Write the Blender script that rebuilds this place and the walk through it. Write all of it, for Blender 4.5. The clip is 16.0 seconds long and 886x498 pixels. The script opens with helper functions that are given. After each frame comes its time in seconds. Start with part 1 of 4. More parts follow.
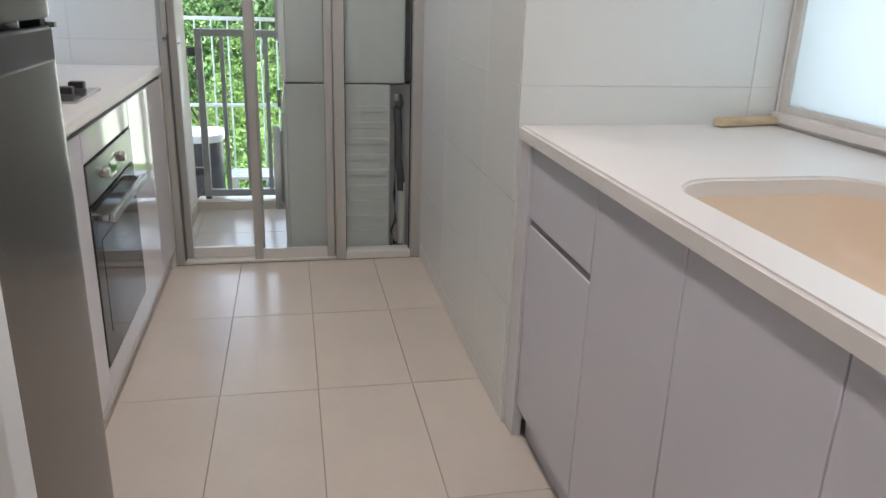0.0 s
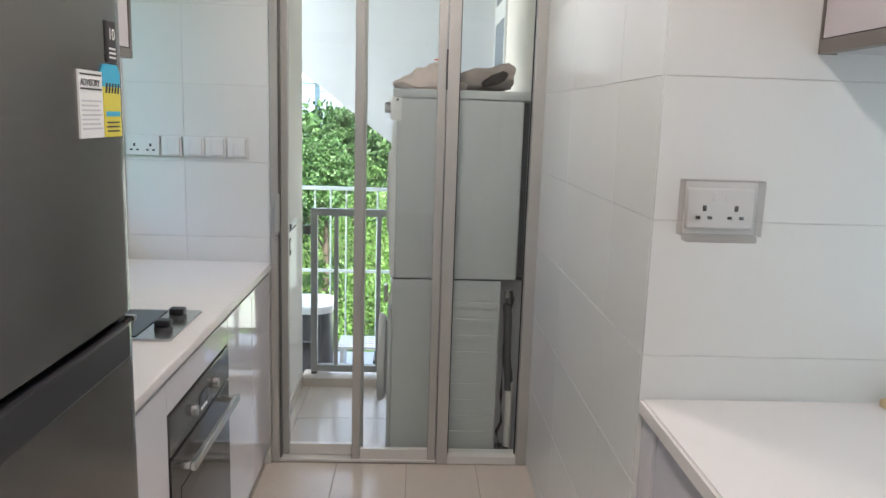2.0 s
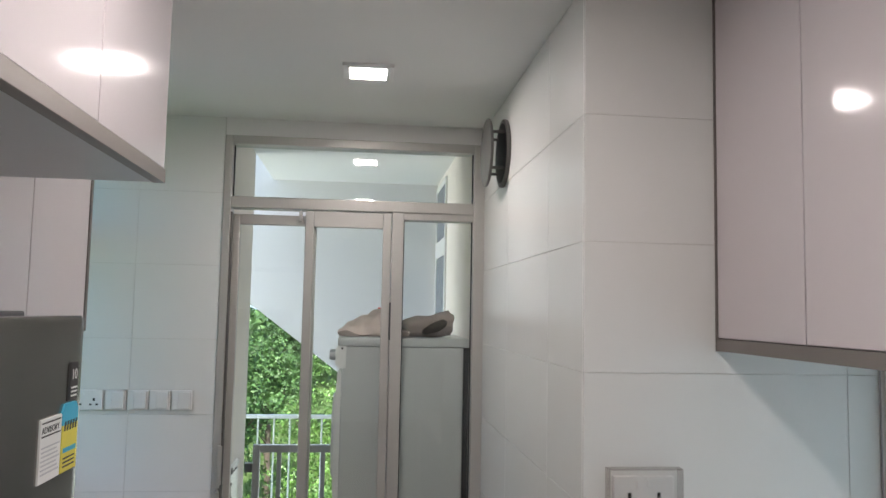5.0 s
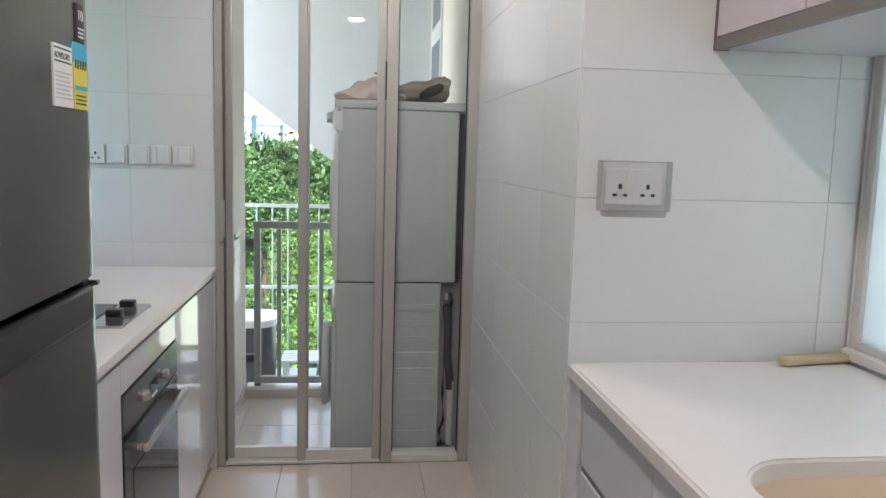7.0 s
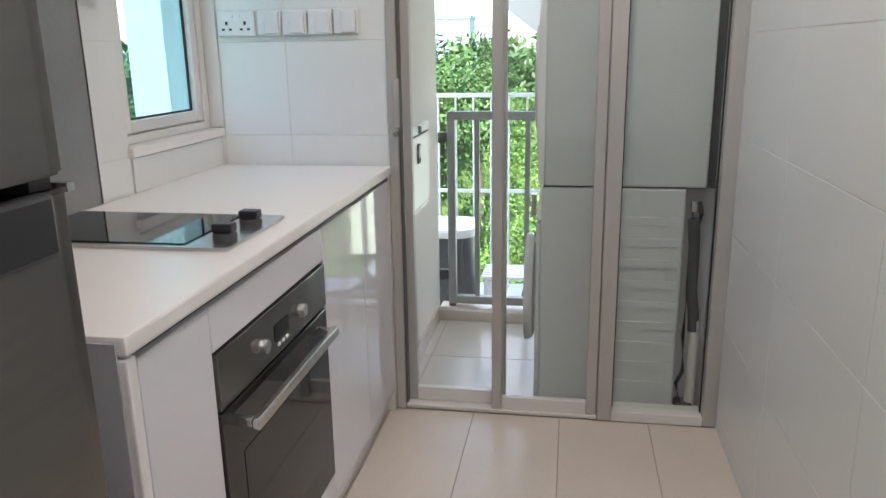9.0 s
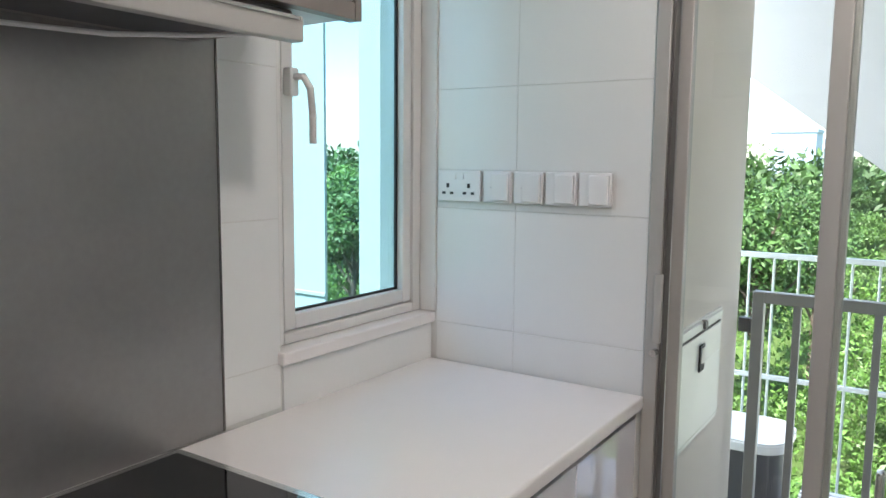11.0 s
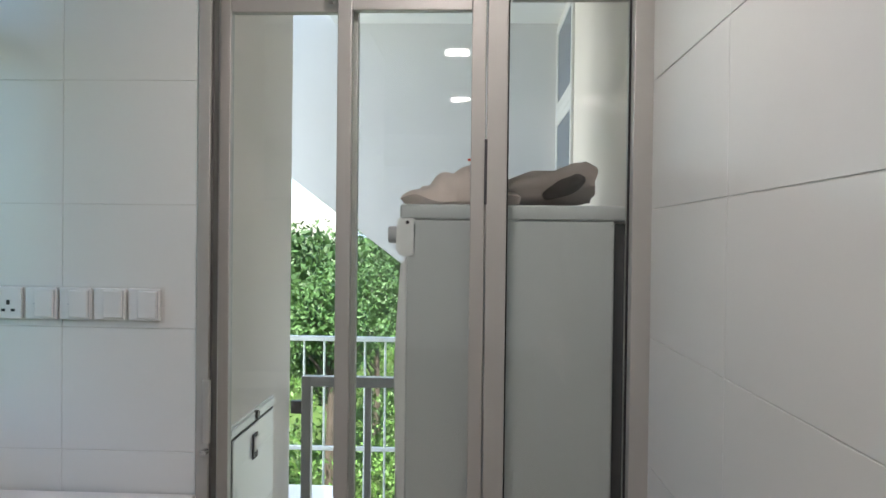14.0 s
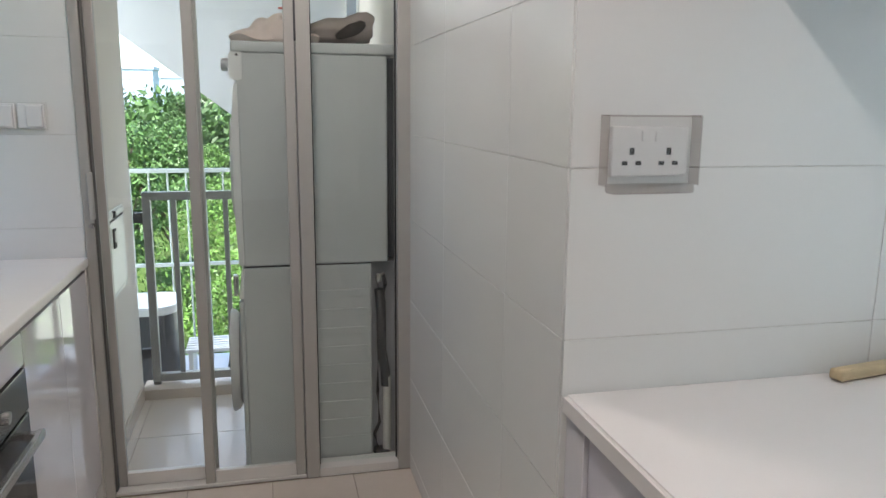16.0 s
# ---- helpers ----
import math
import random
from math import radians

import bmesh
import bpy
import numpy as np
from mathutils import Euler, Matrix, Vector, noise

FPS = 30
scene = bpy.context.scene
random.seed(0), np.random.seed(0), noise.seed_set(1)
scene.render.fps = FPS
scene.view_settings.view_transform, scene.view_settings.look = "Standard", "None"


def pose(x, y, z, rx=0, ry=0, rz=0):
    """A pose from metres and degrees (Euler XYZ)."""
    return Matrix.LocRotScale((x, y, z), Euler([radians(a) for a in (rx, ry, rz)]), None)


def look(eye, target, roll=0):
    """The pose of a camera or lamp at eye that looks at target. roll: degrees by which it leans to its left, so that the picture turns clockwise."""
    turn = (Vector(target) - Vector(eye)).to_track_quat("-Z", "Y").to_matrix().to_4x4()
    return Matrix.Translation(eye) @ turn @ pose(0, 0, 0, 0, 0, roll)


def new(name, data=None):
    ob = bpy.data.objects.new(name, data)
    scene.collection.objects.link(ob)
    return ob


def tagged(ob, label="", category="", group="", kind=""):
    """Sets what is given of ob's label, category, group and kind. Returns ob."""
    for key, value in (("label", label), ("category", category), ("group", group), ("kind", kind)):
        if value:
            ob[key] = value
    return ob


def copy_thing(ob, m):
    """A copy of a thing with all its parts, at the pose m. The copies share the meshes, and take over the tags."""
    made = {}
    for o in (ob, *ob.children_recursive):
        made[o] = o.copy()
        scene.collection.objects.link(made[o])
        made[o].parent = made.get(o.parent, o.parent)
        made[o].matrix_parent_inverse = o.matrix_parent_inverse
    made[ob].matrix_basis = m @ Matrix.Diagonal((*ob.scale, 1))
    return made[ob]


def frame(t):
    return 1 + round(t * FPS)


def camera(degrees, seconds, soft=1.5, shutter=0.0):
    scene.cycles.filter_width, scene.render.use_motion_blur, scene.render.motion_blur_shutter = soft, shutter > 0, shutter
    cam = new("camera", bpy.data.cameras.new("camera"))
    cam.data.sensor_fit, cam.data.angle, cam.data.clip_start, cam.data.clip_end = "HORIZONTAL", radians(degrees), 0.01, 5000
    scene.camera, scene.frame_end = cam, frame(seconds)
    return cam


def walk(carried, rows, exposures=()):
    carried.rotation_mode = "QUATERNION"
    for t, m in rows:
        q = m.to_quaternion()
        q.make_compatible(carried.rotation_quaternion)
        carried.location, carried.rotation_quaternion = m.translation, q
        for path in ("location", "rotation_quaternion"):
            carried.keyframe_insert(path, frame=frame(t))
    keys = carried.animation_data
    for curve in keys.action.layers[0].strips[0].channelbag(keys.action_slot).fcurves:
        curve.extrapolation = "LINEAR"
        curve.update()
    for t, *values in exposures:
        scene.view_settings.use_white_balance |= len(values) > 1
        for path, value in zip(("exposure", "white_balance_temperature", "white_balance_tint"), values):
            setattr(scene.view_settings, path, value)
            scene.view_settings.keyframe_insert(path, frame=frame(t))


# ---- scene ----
cam = camera(61.1, 16.0)
PATH = [
    (0, (0.01, 0.065, 1.215), (0.393, 1.918, 0.569), 1.8),
    (0.5, (0.025, 0.151, 1.179), (0.301, 2.017, 0.514), 1.3),
    (1, (0.04, 0.244, 1.248), (0.245, 2.144, 0.66), 0.7),
    (1.5, (0.062, 0.323, 1.387), (0.186, 2.261, 0.908), 1.2),
    (2, (0.069, 0.348, 1.509), (0.15, 2.316, 1.164), 1.8),
    (2.5, (0.064, 0.355, 1.607), (0.14, 2.344, 1.411), 1.5),
    (3, (0.061, 0.347, 1.685), (0.132, 2.345, 1.644), 1.2),
    (3.5, (0.048, 0.331, 1.741), (0.102, 2.329, 1.812), 1.0),
    (3.7, (0.031, 0.31, 1.762), (0.08, 2.307, 1.87), 1.1),
    (6, (0.101, 0.217, 1.696), (0.419, 2.184, 1.865), 1.1),
    (6.5, (0.063, 0.22, 1.549), (0.356, 2.198, 1.514), 1.2),
    (7, (0.058, 0.185, 1.401), (0.297, 2.155, 1.148), 1.6),
    (7.5, (0.063, 0.162, 1.279), (0.239, 2.1, 0.818), 1.7),
    (8, (0.073, 0.383, 1.246), (0.207, 2.303, 0.701), 1.7),
    (8.5, (0.086, 0.68, 1.258), (0.073, 2.607, 0.722), -0.2),
    (9, (0.076, 0.996, 1.264), (-0.251, 2.902, 0.754), -0.9),
    (9.5, (0.026, 1.272, 1.297), (-0.556, 3.132, 0.848), -1.0),
    (11.8, (0.031, 1.937, 1.513), (-1.144, 3.551, 1.398), 1.8),
    (12, (0.043, 1.963, 1.538), (-1.049, 3.636, 1.454), 2.0),
    (12.5, (0.095, 1.978, 1.58), (-0.799, 3.768, 1.586), 2.4),
    (13, (0.15, 1.938, 1.611), (-0.486, 3.832, 1.702), 2.5),
    (13.5, (0.14, 1.817, 1.585), (-0.122, 3.796, 1.701), 2.0),
    (14, (0.162, 1.612, 1.533), (0.083, 3.61, 1.508), 0.7),
    (14.5, (0.14, 1.375, 1.49), (0.149, 3.367, 1.302), 0.4),
    (15, (0.177, 1.19, 1.429), (0.26, 3.165, 1.128), 1.2),
    (15.5, (0.124, 0.969, 1.42), (0.405, 2.915, 1.058), 0.9),
    (16, (0.083, 0.746, 1.409), (0.533, 2.658, 1.032), 0.5),
]
walk(cam, [(t, look(eye, target, roll)) for t, eye, target, roll in PATH], [(0, 2.0, 6400, 14), (1.5, 2.0, 6400, 14), (3, 1.75, 6400, 14), (3.5, 1.65, 6400, 14), (6, 1.52, 6400, 14), (6.5, 1.72, 6400, 14), (7.5, 1.85, 6400, 14), (9.5, 2.15, 6400, 14), (12, 1.6, 6400, 15), (13, 1.34, 6400, 15), (13.5, 1.38, 6400, 14), (14.5, 1.65, 6400, 14), (16, 1.75, 6400, 14)])

# ---- world, sun, lamps ----
world = bpy.data.worlds.new("sky_world")
scene.world = world
world.use_nodes = True
wn = world.node_tree
sky = wn.nodes.new("ShaderNodeTexSky")
sky.sky_type, sky.sun_disc = "NISHITA", False
sky.sun_elevation, sky.sun_rotation = radians(56.3), radians(183.2)
wn.links.new(sky.outputs[0], wn.nodes["Background"].inputs[0])
wn.nodes["Background"].inputs[1].default_value = 0.15

sun = new("sun", bpy.data.lights.new("sun", "SUN"))
sun.data.energy, sun.data.angle, sun.data.color = 4.4, radians(3), (1.0, 0.95, 0.86)
sun.matrix_world = look((-1, -18, 27), (0, 0, 0))

LAMPS = ((0.072, 2.73), (0.065, 1.30), (0.065, -0.05))
for lx, ly in LAMPS:
    lamp = new("lamp_light", bpy.data.lights.new("lamp_light", "AREA"))
    lamp.data.energy, lamp.data.color, lamp.data.size = 2.3, (1.0, 0.91, 0.85), 0.12
    lamp.matrix_world = pose(lx, ly, 2.535)
# added area lamps: daylight behind the sink window, fill at an unseen opening
for wx, wy, wz, sx, sy, turn, energy in ((1.56, 1.06, 1.5, 1.7, 1.2, 90, 4.3), (0.0, -2.02, 1.3, 1.6, 1.8, 0, 0.6)):
    lamp = new("window_light", bpy.data.lights.new("window_light", "AREA"))
    lamp.data.shape, lamp.data.size, lamp.data.size_y = "RECTANGLE", sx, sy
    lamp.data.energy, lamp.data.color = energy, (0.93, 0.97, 1.0)
    lamp.matrix_world = pose(wx, wy, wz) @ pose(0, 0, 0, 90, 0, turn)

# area lamps added to brighten the balcony, in place of daylight at its open side and under the slanted wall
for eye, aim, sx, sy, energy in (((-2.0, 4.95, 1.4), (0.3, 4.85, 1.4), 0.75, 2.2, 15.0), ((-0.2, 5.34, 0.62), (-0.2, 4.0, 0.75), 0.75, 1.1, 1.4)):
    lamp = new("sky_light", bpy.data.lights.new("sky_light", "AREA"))
    lamp.data.shape, lamp.data.size, lamp.data.size_y = "RECTANGLE", sx, sy
    lamp.data.energy, lamp.data.color = energy, (1.0, 0.98, 0.96)
    lamp.matrix_world = look(eye, aim)


# ---- materials ----
def material(name, colour, rough=0.5, metal=0.0, vary=0.06, scale=6.0, grain=120.0, bump=0.05, random_tone=0.0, spec=0.5, island=0.0, stretch=(1, 1, 1)):
    """A surface with two scales of variation in tone, and fine relief."""
    m = bpy.data.materials.new(name)
    m.use_nodes = True
    n, l = m.node_tree.nodes, m.node_tree.links
    b = n["Principled BSDF"]
    b.inputs["Roughness"].default_value, b.inputs["Metallic"].default_value = rough, metal
    b.inputs["Specular IOR Level"].default_value = spec
    tc, mp = n.new("ShaderNodeTexCoord"), n.new("ShaderNodeMapping")
    mp.inputs["Scale"].default_value = stretch
    l.new(tc.outputs["Object"], mp.inputs[0])
    big, fine = n.new("ShaderNodeTexNoise"), n.new("ShaderNodeTexNoise")
    big.inputs["Scale"].default_value, fine.inputs["Scale"].default_value = scale, grain
    big.inputs["Detail"].default_value, fine.inputs["Detail"].default_value = 4, 2
    l.new(mp.outputs[0], big.inputs[0]), l.new(mp.outputs[0], fine.inputs[0])
    add = n.new("ShaderNodeMath")
    add.operation = "MULTIPLY_ADD"
    add.inputs[1].default_value = 0.35
    l.new(fine.outputs[0], add.inputs[0]), l.new(big.outputs[0], add.inputs[2])
    rng = n.new("ShaderNodeMapRange")
    rng.inputs[1].default_value, rng.inputs[2].default_value = 0.35, 1.0
    rng.inputs[3].default_value, rng.inputs[4].default_value = 1 - vary, 1 + vary
    l.new(add.outputs[0], rng.inputs[0])
    tone = rng.outputs[0]
    for amount, node, out in ((random_tone, "ShaderNodeObjectInfo", "Random"), (island, "ShaderNodeNewGeometry", "Random Per Island")):
        if amount:
            info, r2, mul = n.new(node), n.new("ShaderNodeMapRange"), n.new("ShaderNodeMath")
            mul.operation = "MULTIPLY"
            r2.inputs[3].default_value, r2.inputs[4].default_value = 1 - amount, 1 + amount
            l.new(info.outputs[out], r2.inputs[0]), l.new(r2.outputs[0], mul.inputs[0]), l.new(tone, mul.inputs[1])
            tone = mul.outputs[0]
    vm = n.new("ShaderNodeVectorMath")
    vm.operation = "SCALE"
    vm.inputs[0].default_value = colour
    l.new(tone, vm.inputs["Scale"])
    l.new(vm.outputs[0], b.inputs["Base Color"])
    if bump:
        bp = n.new("ShaderNodeBump")
        bp.inputs["Strength"].default_value, bp.inputs["Distance"].default_value = bump, 0.002
        l.new(add.outputs[0], bp.inputs["Height"]), l.new(bp.outputs[0], b.inputs["Normal"])
    return m


def glass_material(name, tint, rough=0.0):
    m = bpy.data.materials.new(name)
    m.use_nodes = True
    n, l = m.node_tree.nodes, m.node_tree.links
    n.remove(n["Principled BSDF"])
    face, power, gain, mix = n.new("ShaderNodeLayerWeight"), n.new("ShaderNodeMath"), n.new("ShaderNodeMath"), n.new("ShaderNodeMixShader")
    tr, gl = n.new("ShaderNodeBsdfTransparent"), n.new("ShaderNodeBsdfGlossy")
    face.inputs[0].default_value, power.operation, gain.operation = 0.5, "POWER", "MULTIPLY_ADD"
    power.inputs[1].default_value, gain.inputs[1].default_value, gain.inputs[2].default_value = 5.0, 0.9, 0.04
    l.new(face.outputs["Facing"], power.inputs[0]), l.new(power.outputs[0], gain.inputs[0])
    tr.inputs[0].default_value, gl.inputs["Roughness"].default_value = (*tint, 1), rough
    l.new(gain.outputs[0], mix.inputs[0]), l.new(tr.outputs[0], mix.inputs[1]), l.new(gl.outputs[0], mix.inputs[2])
    l.new(mix.outputs[0], n["Material Output"].inputs[0])
    return m


def glow(name, colour, strength):
    m = bpy.data.materials.new(name)
    m.use_nodes = True
    b = m.node_tree.nodes["Principled BSDF"]
    b.inputs["Base Color"].default_value = (*colour, 1)
    b.inputs["Emission Color"].default_value, b.inputs["Emission Strength"].default_value = (*colour, 1), strength
    return m


M_TILE = material("wall_tile_glaze", (0.76, 0.77, 0.75), 0.22, vary=0.015, scale=3, bump=0.015, random_tone=0.012)
M_GROUT = material("grout", (0.66, 0.66, 0.63), 0.9, vary=0.1, bump=0.1)
M_FLOOR = material("floor_tile_glaze", (0.60, 0.535, 0.47), 0.23, vary=0.05, scale=4, grain=60, bump=0.03, random_tone=0.03)
M_FGROUT = material("floor_grout", (0.34, 0.29, 0.24), 0.9, vary=0.1)
M_PAINT = material("white_paint", (0.80, 0.80, 0.79), 0.75, vary=0.02, scale=2, grain=200, bump=0.08)
M_CEIL = material("ceiling_paint", (0.80, 0.81, 0.80), 0.85, vary=0.02, scale=2, grain=200, bump=0.06)
M_OUTWALL = material("outdoor_white_paint", (0.80, 0.80, 0.82), 0.8, vary=0.04, scale=3, grain=90, bump=0.1)
M_CREAM = material("cream_outdoor_paint", (0.80, 0.74, 0.68), 0.8, vary=0.04, scale=3, grain=90, bump=0.1)
M_FRAME = material("taupe_aluminium", (0.47, 0.462, 0.435), 0.38, 0.25, vary=0.03, grain=300, bump=0.02)
M_FRAMELIGHT = material("pale_aluminium", (0.72, 0.71, 0.68), 0.4, 0.1, vary=0.03, grain=300, bump=0.02)
M_GASKET = material("black_rubber", (0.02, 0.02, 0.022), 0.6, vary=0.1)
M_TOP = material("white_solid_surface", (0.80, 0.77, 0.745), 0.3, vary=0.02, scale=5, grain=250, bump=0.01)
M_CAB = material("glossy_white_laminate", (0.72, 0.71, 0.74), 0.05, vary=0.012, scale=2, bump=0.0, spec=0.9)
M_CABGREY = material("lilac_grey_laminate", (0.64, 0.63, 0.69), 0.25, vary=0.02, scale=3, bump=0.01)
M_UPPER = material("upper_laminate", (0.63, 0.585, 0.60), 0.1, vary=0.012, scale=2, bump=0.006)
M_EDGE = material("taupe_edge_trim", (0.21, 0.185, 0.17), 0.4, 0.15, vary=0.05)
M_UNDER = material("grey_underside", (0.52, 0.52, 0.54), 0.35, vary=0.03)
M_SIDE = material("grey_panel_and_end_shade", (0.45, 0.45, 0.48), 0.4, vary=0.03)
M_STEEL = material("brushed_steel", (0.20, 0.192, 0.182), 0.2, 0.88, vary=0.08, scale=8, grain=90, bump=0.03, stretch=(1, 1, 12))
M_STEELH = material("polished_steel", (0.62, 0.61, 0.60), 0.22, 0.95, vary=0.04, grain=150, bump=0.01, stretch=(1, 10, 1))
M_SPLASH = material("steel_splash_sheet", (0.33, 0.325, 0.32), 0.34, 0.8, vary=0.12, scale=3, grain=60, bump=0.02)
M_BLACKGLASS = material("black_glass", (0.012, 0.012, 0.014), 0.05, vary=0.1, bump=0.0)
M_DARKGLASS = material("oven_glass", (0.03, 0.028, 0.027), 0.08, vary=0.1, bump=0.0, spec=0.35)
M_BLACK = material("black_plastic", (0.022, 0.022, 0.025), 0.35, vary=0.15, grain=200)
M_DARK = material("dark_grey_plastic", (0.06, 0.06, 0.065), 0.5, vary=0.15)
M_PLASTIC = material("white_plastic", (0.78, 0.78, 0.77), 0.3, vary=0.015, bump=0.01)
M_ENAMEL = material("white_enamel", (0.55, 0.57, 0.57), 0.35, vary=0.02, scale=3, bump=0.02)
M_SINK = material("cream_sink", (0.80, 0.66, 0.52), 0.3, vary=0.03, bump=0.02)
M_WOOD = material("pale_wood", (0.56, 0.45, 0.28), 0.6, vary=0.25, scale=9, grain=120, bump=0.3, stretch=(1, 6, 6))
M_PAPER = material("white_sticker", (0.80, 0.80, 0.78), 0.6, vary=0.03)
M_YELLOW = material("yellow_sticker", (0.75, 0.65, 0.08), 0.5, vary=0.05)
M_BLUE = material("blue_sticker", (0.05, 0.42, 0.62), 0.5, vary=0.05)
M_INK = material("black_ink", (0.03, 0.03, 0.03), 0.6, vary=0.05)
M_RED = material("red_ink", (0.7, 0.1, 0.06), 0.6)
M_BAG = material("cream_cloth_bag", (0.66, 0.55, 0.50), 0.85, vary=0.14, scale=9, grain=60, bump=0.5)
M_BAGDARK = material("brown_grey_cloth_bag", (0.33, 0.275, 0.25), 0.8, vary=0.35, scale=9, grain=60, bump=0.5)
# near-black colour for the shade inside the sack's open end
M_SACKSHADE = material("sack_mouth_shade", (0.045, 0.037, 0.033), 0.95, vary=0.3, scale=12, grain=60, bump=0.3)
M_RAIL = material("grey_painted_rail", (0.33, 0.34, 0.33), 0.45, vary=0.08)
M_RAILW = material("white_painted_rail", (0.70, 0.74, 0.72), 0.45, vary=0.05)
M_VENT = material("bronze_grey_metal", (0.13, 0.125, 0.12), 0.45, 0.4, vary=0.1)
M_TAN = material("raw_plaster", (0.55, 0.44, 0.26), 0.9, vary=0.2, scale=30)
M_BARK = material("bark", (0.13, 0.10, 0.075), 0.9, vary=0.35, scale=3, bump=0.6)
M_LEAF = material("leaves", (0.098, 0.20, 0.038), 0.5, vary=0.5, scale=0.55, grain=6, bump=0.0, random_tone=0.25, island=0.36)
M_LEAFDARK = material("dark_leaves", (0.06, 0.125, 0.032), 0.55, vary=0.5, scale=0.55, grain=6, bump=0.0, random_tone=0.3, island=0.36)
M_GROUND = material("grassy_ground", (0.07, 0.12, 0.025), 0.9, vary=0.5, scale=0.25, grain=3, bump=0.6)
M_BLOCK = material("far_concrete", (0.45, 0.52, 0.62), 0.8, vary=0.05, scale=0.2, grain=2)
M_FARGLASS = material("far_window_glass", (0.10, 0.14, 0.20), 0.2, vary=0.05)
# window colour paled towards the block's blue: distance haze painted in
M_HAZEGLASS = material("far_glass_painted_haze", (0.34, 0.42, 0.54), 0.4, vary=0.05)
M_BLOCKPALE = material("pale_render_wall", (0.35, 0.385, 0.40), 0.8, vary=0.03, scale=0.6, grain=9)
M_ROOF = material("red_roof", (0.55, 0.13, 0.08), 0.8, vary=0.15, scale=1)
M_GLASS = glass_material("clear_glass", (0.95, 0.98, 0.97))
M_TINT = glass_material("aqua_tinted_glass", (0.70, 0.88, 0.91))
M_ACRYL = glass_material("clear_acrylic", (0.95, 0.945, 0.94), 0.03)
M_FROST = bpy.data.materials.new("frosted_glass")
M_FROST.use_nodes = True
nn, ll = M_FROST.node_tree.nodes, M_FROST.node_tree.links
trn, glo, mx, frs = nn.new("ShaderNodeBsdfTranslucent"), nn.new("ShaderNodeBsdfGlossy"), nn.new("ShaderNodeMixShader"), nn.new("ShaderNodeFresnel")
trn.inputs[0].default_value, glo.inputs["Roughness"].default_value = (0.86, 0.93, 0.94, 1), 0.1
ll.new(frs.outputs[0], mx.inputs[0]), ll.new(trn.outputs[0], mx.inputs[1]), ll.new(glo.outputs[0], mx.inputs[2])
ll.new(mx.outputs[0], nn["Material Output"].inputs[0])
M_ACRYLEDGE = glass_material("acrylic_edge", (0.84, 0.82, 0.81), 0.05)
M_LAMP = glow("lamp_diffuser", (1.0, 0.93, 0.86), 9.0)


# ---- mesh helpers ----
def box(x0, y0, z0, x1, y1, z1, bevel=0.0, seg=2, bm=None):
    """A box between two corners, with rounded edges if asked."""
    own = bmesh.new()
    r = bmesh.ops.create_cube(own, size=1)
    for v in r["verts"]:
        v.co = Vector(((x0 + x1) / 2 + v.co.x * (x1 - x0), (y0 + y1) / 2 + v.co.y * (y1 - y0), (z0 + z1) / 2 + v.co.z * (z1 - z0)))
    if bevel:
        bmesh.ops.bevel(own, geom=own.edges[:], offset=bevel, segments=seg, affect="EDGES", profile=0.5)
    return merge(bm, own) if bm else own


def merge(bm, other):
    mesh = bpy.data.meshes.new("tmp")
    other.to_mesh(mesh)
    other.free()
    bm.from_mesh(mesh)
    bpy.data.meshes.remove(mesh)
    return bm


def moved(bm, m):
    bmesh.ops.transform(bm, matrix=m, verts=bm.verts[:])
    return bm


def cyl(p, q, r0, r1=None, seg=20, bevel=0.0, bm=None):
    """A cylinder or cone from p to q."""
    own = bmesh.new()
    p, q = Vector(p), Vector(q)
    bmesh.ops.create_cone(own, cap_ends=True, segments=seg, radius1=r0, radius2=r0 if r1 is None else r1, depth=(q - p).length)
    if bevel:
        rims = [e for e in own.edges if any(len(f.verts) > 4 for f in e.link_faces)]
        bmesh.ops.bevel(own, geom=rims, offset=bevel, segments=2, affect="EDGES")
    moved(own, Matrix.Translation((p + q) / 2) @ (q - p).to_track_quat("Z", "Y").to_matrix().to_4x4())
    return merge(bm, own) if bm else own


def prism(outline, axis, a, b, bevel=0.0):
    """An outline of (u, v) pushed along an axis: x takes (y, z), y takes (x, z), z takes (x, y)."""
    bm = bmesh.new()
    def at(u, v, w):
        return {"x": (w, u, v), "y": (u, w, v), "z": (u, v, w)}[axis]
    va = [bm.verts.new(at(u, v, a)) for u, v in outline]
    vb = [bm.verts.new(at(u, v, b)) for u, v in outline]
    bm.faces.new(va), bm.faces.new(vb[::-1])
    for i in range(len(outline)):
        j = (i + 1) % len(outline)
        bm.faces.new((va[j], va[i], vb[i], vb[j]))
    bmesh.ops.recalc_face_normals(bm, faces=bm.faces[:])
    if bevel:
        bmesh.ops.bevel(bm, geom=bm.edges[:], offset=bevel, segments=2, affect="EDGES")
    return bm


def rounded(x0, y0, x1, y1, r, n=6):
    """The outline of a rectangle with round corners."""
    pts = []
    for cx, cy, a0 in ((x1 - r, y1 - r, 0), (x0 + r, y1 - r, 90), (x0 + r, y0 + r, 180), (x1 - r, y0 + r, 270)):
        for i in range(n + 1):
            a = radians(a0 + 90 * i / n)
            pts.append((cx + r * math.cos(a), cy + r * math.sin(a)))
    return pts


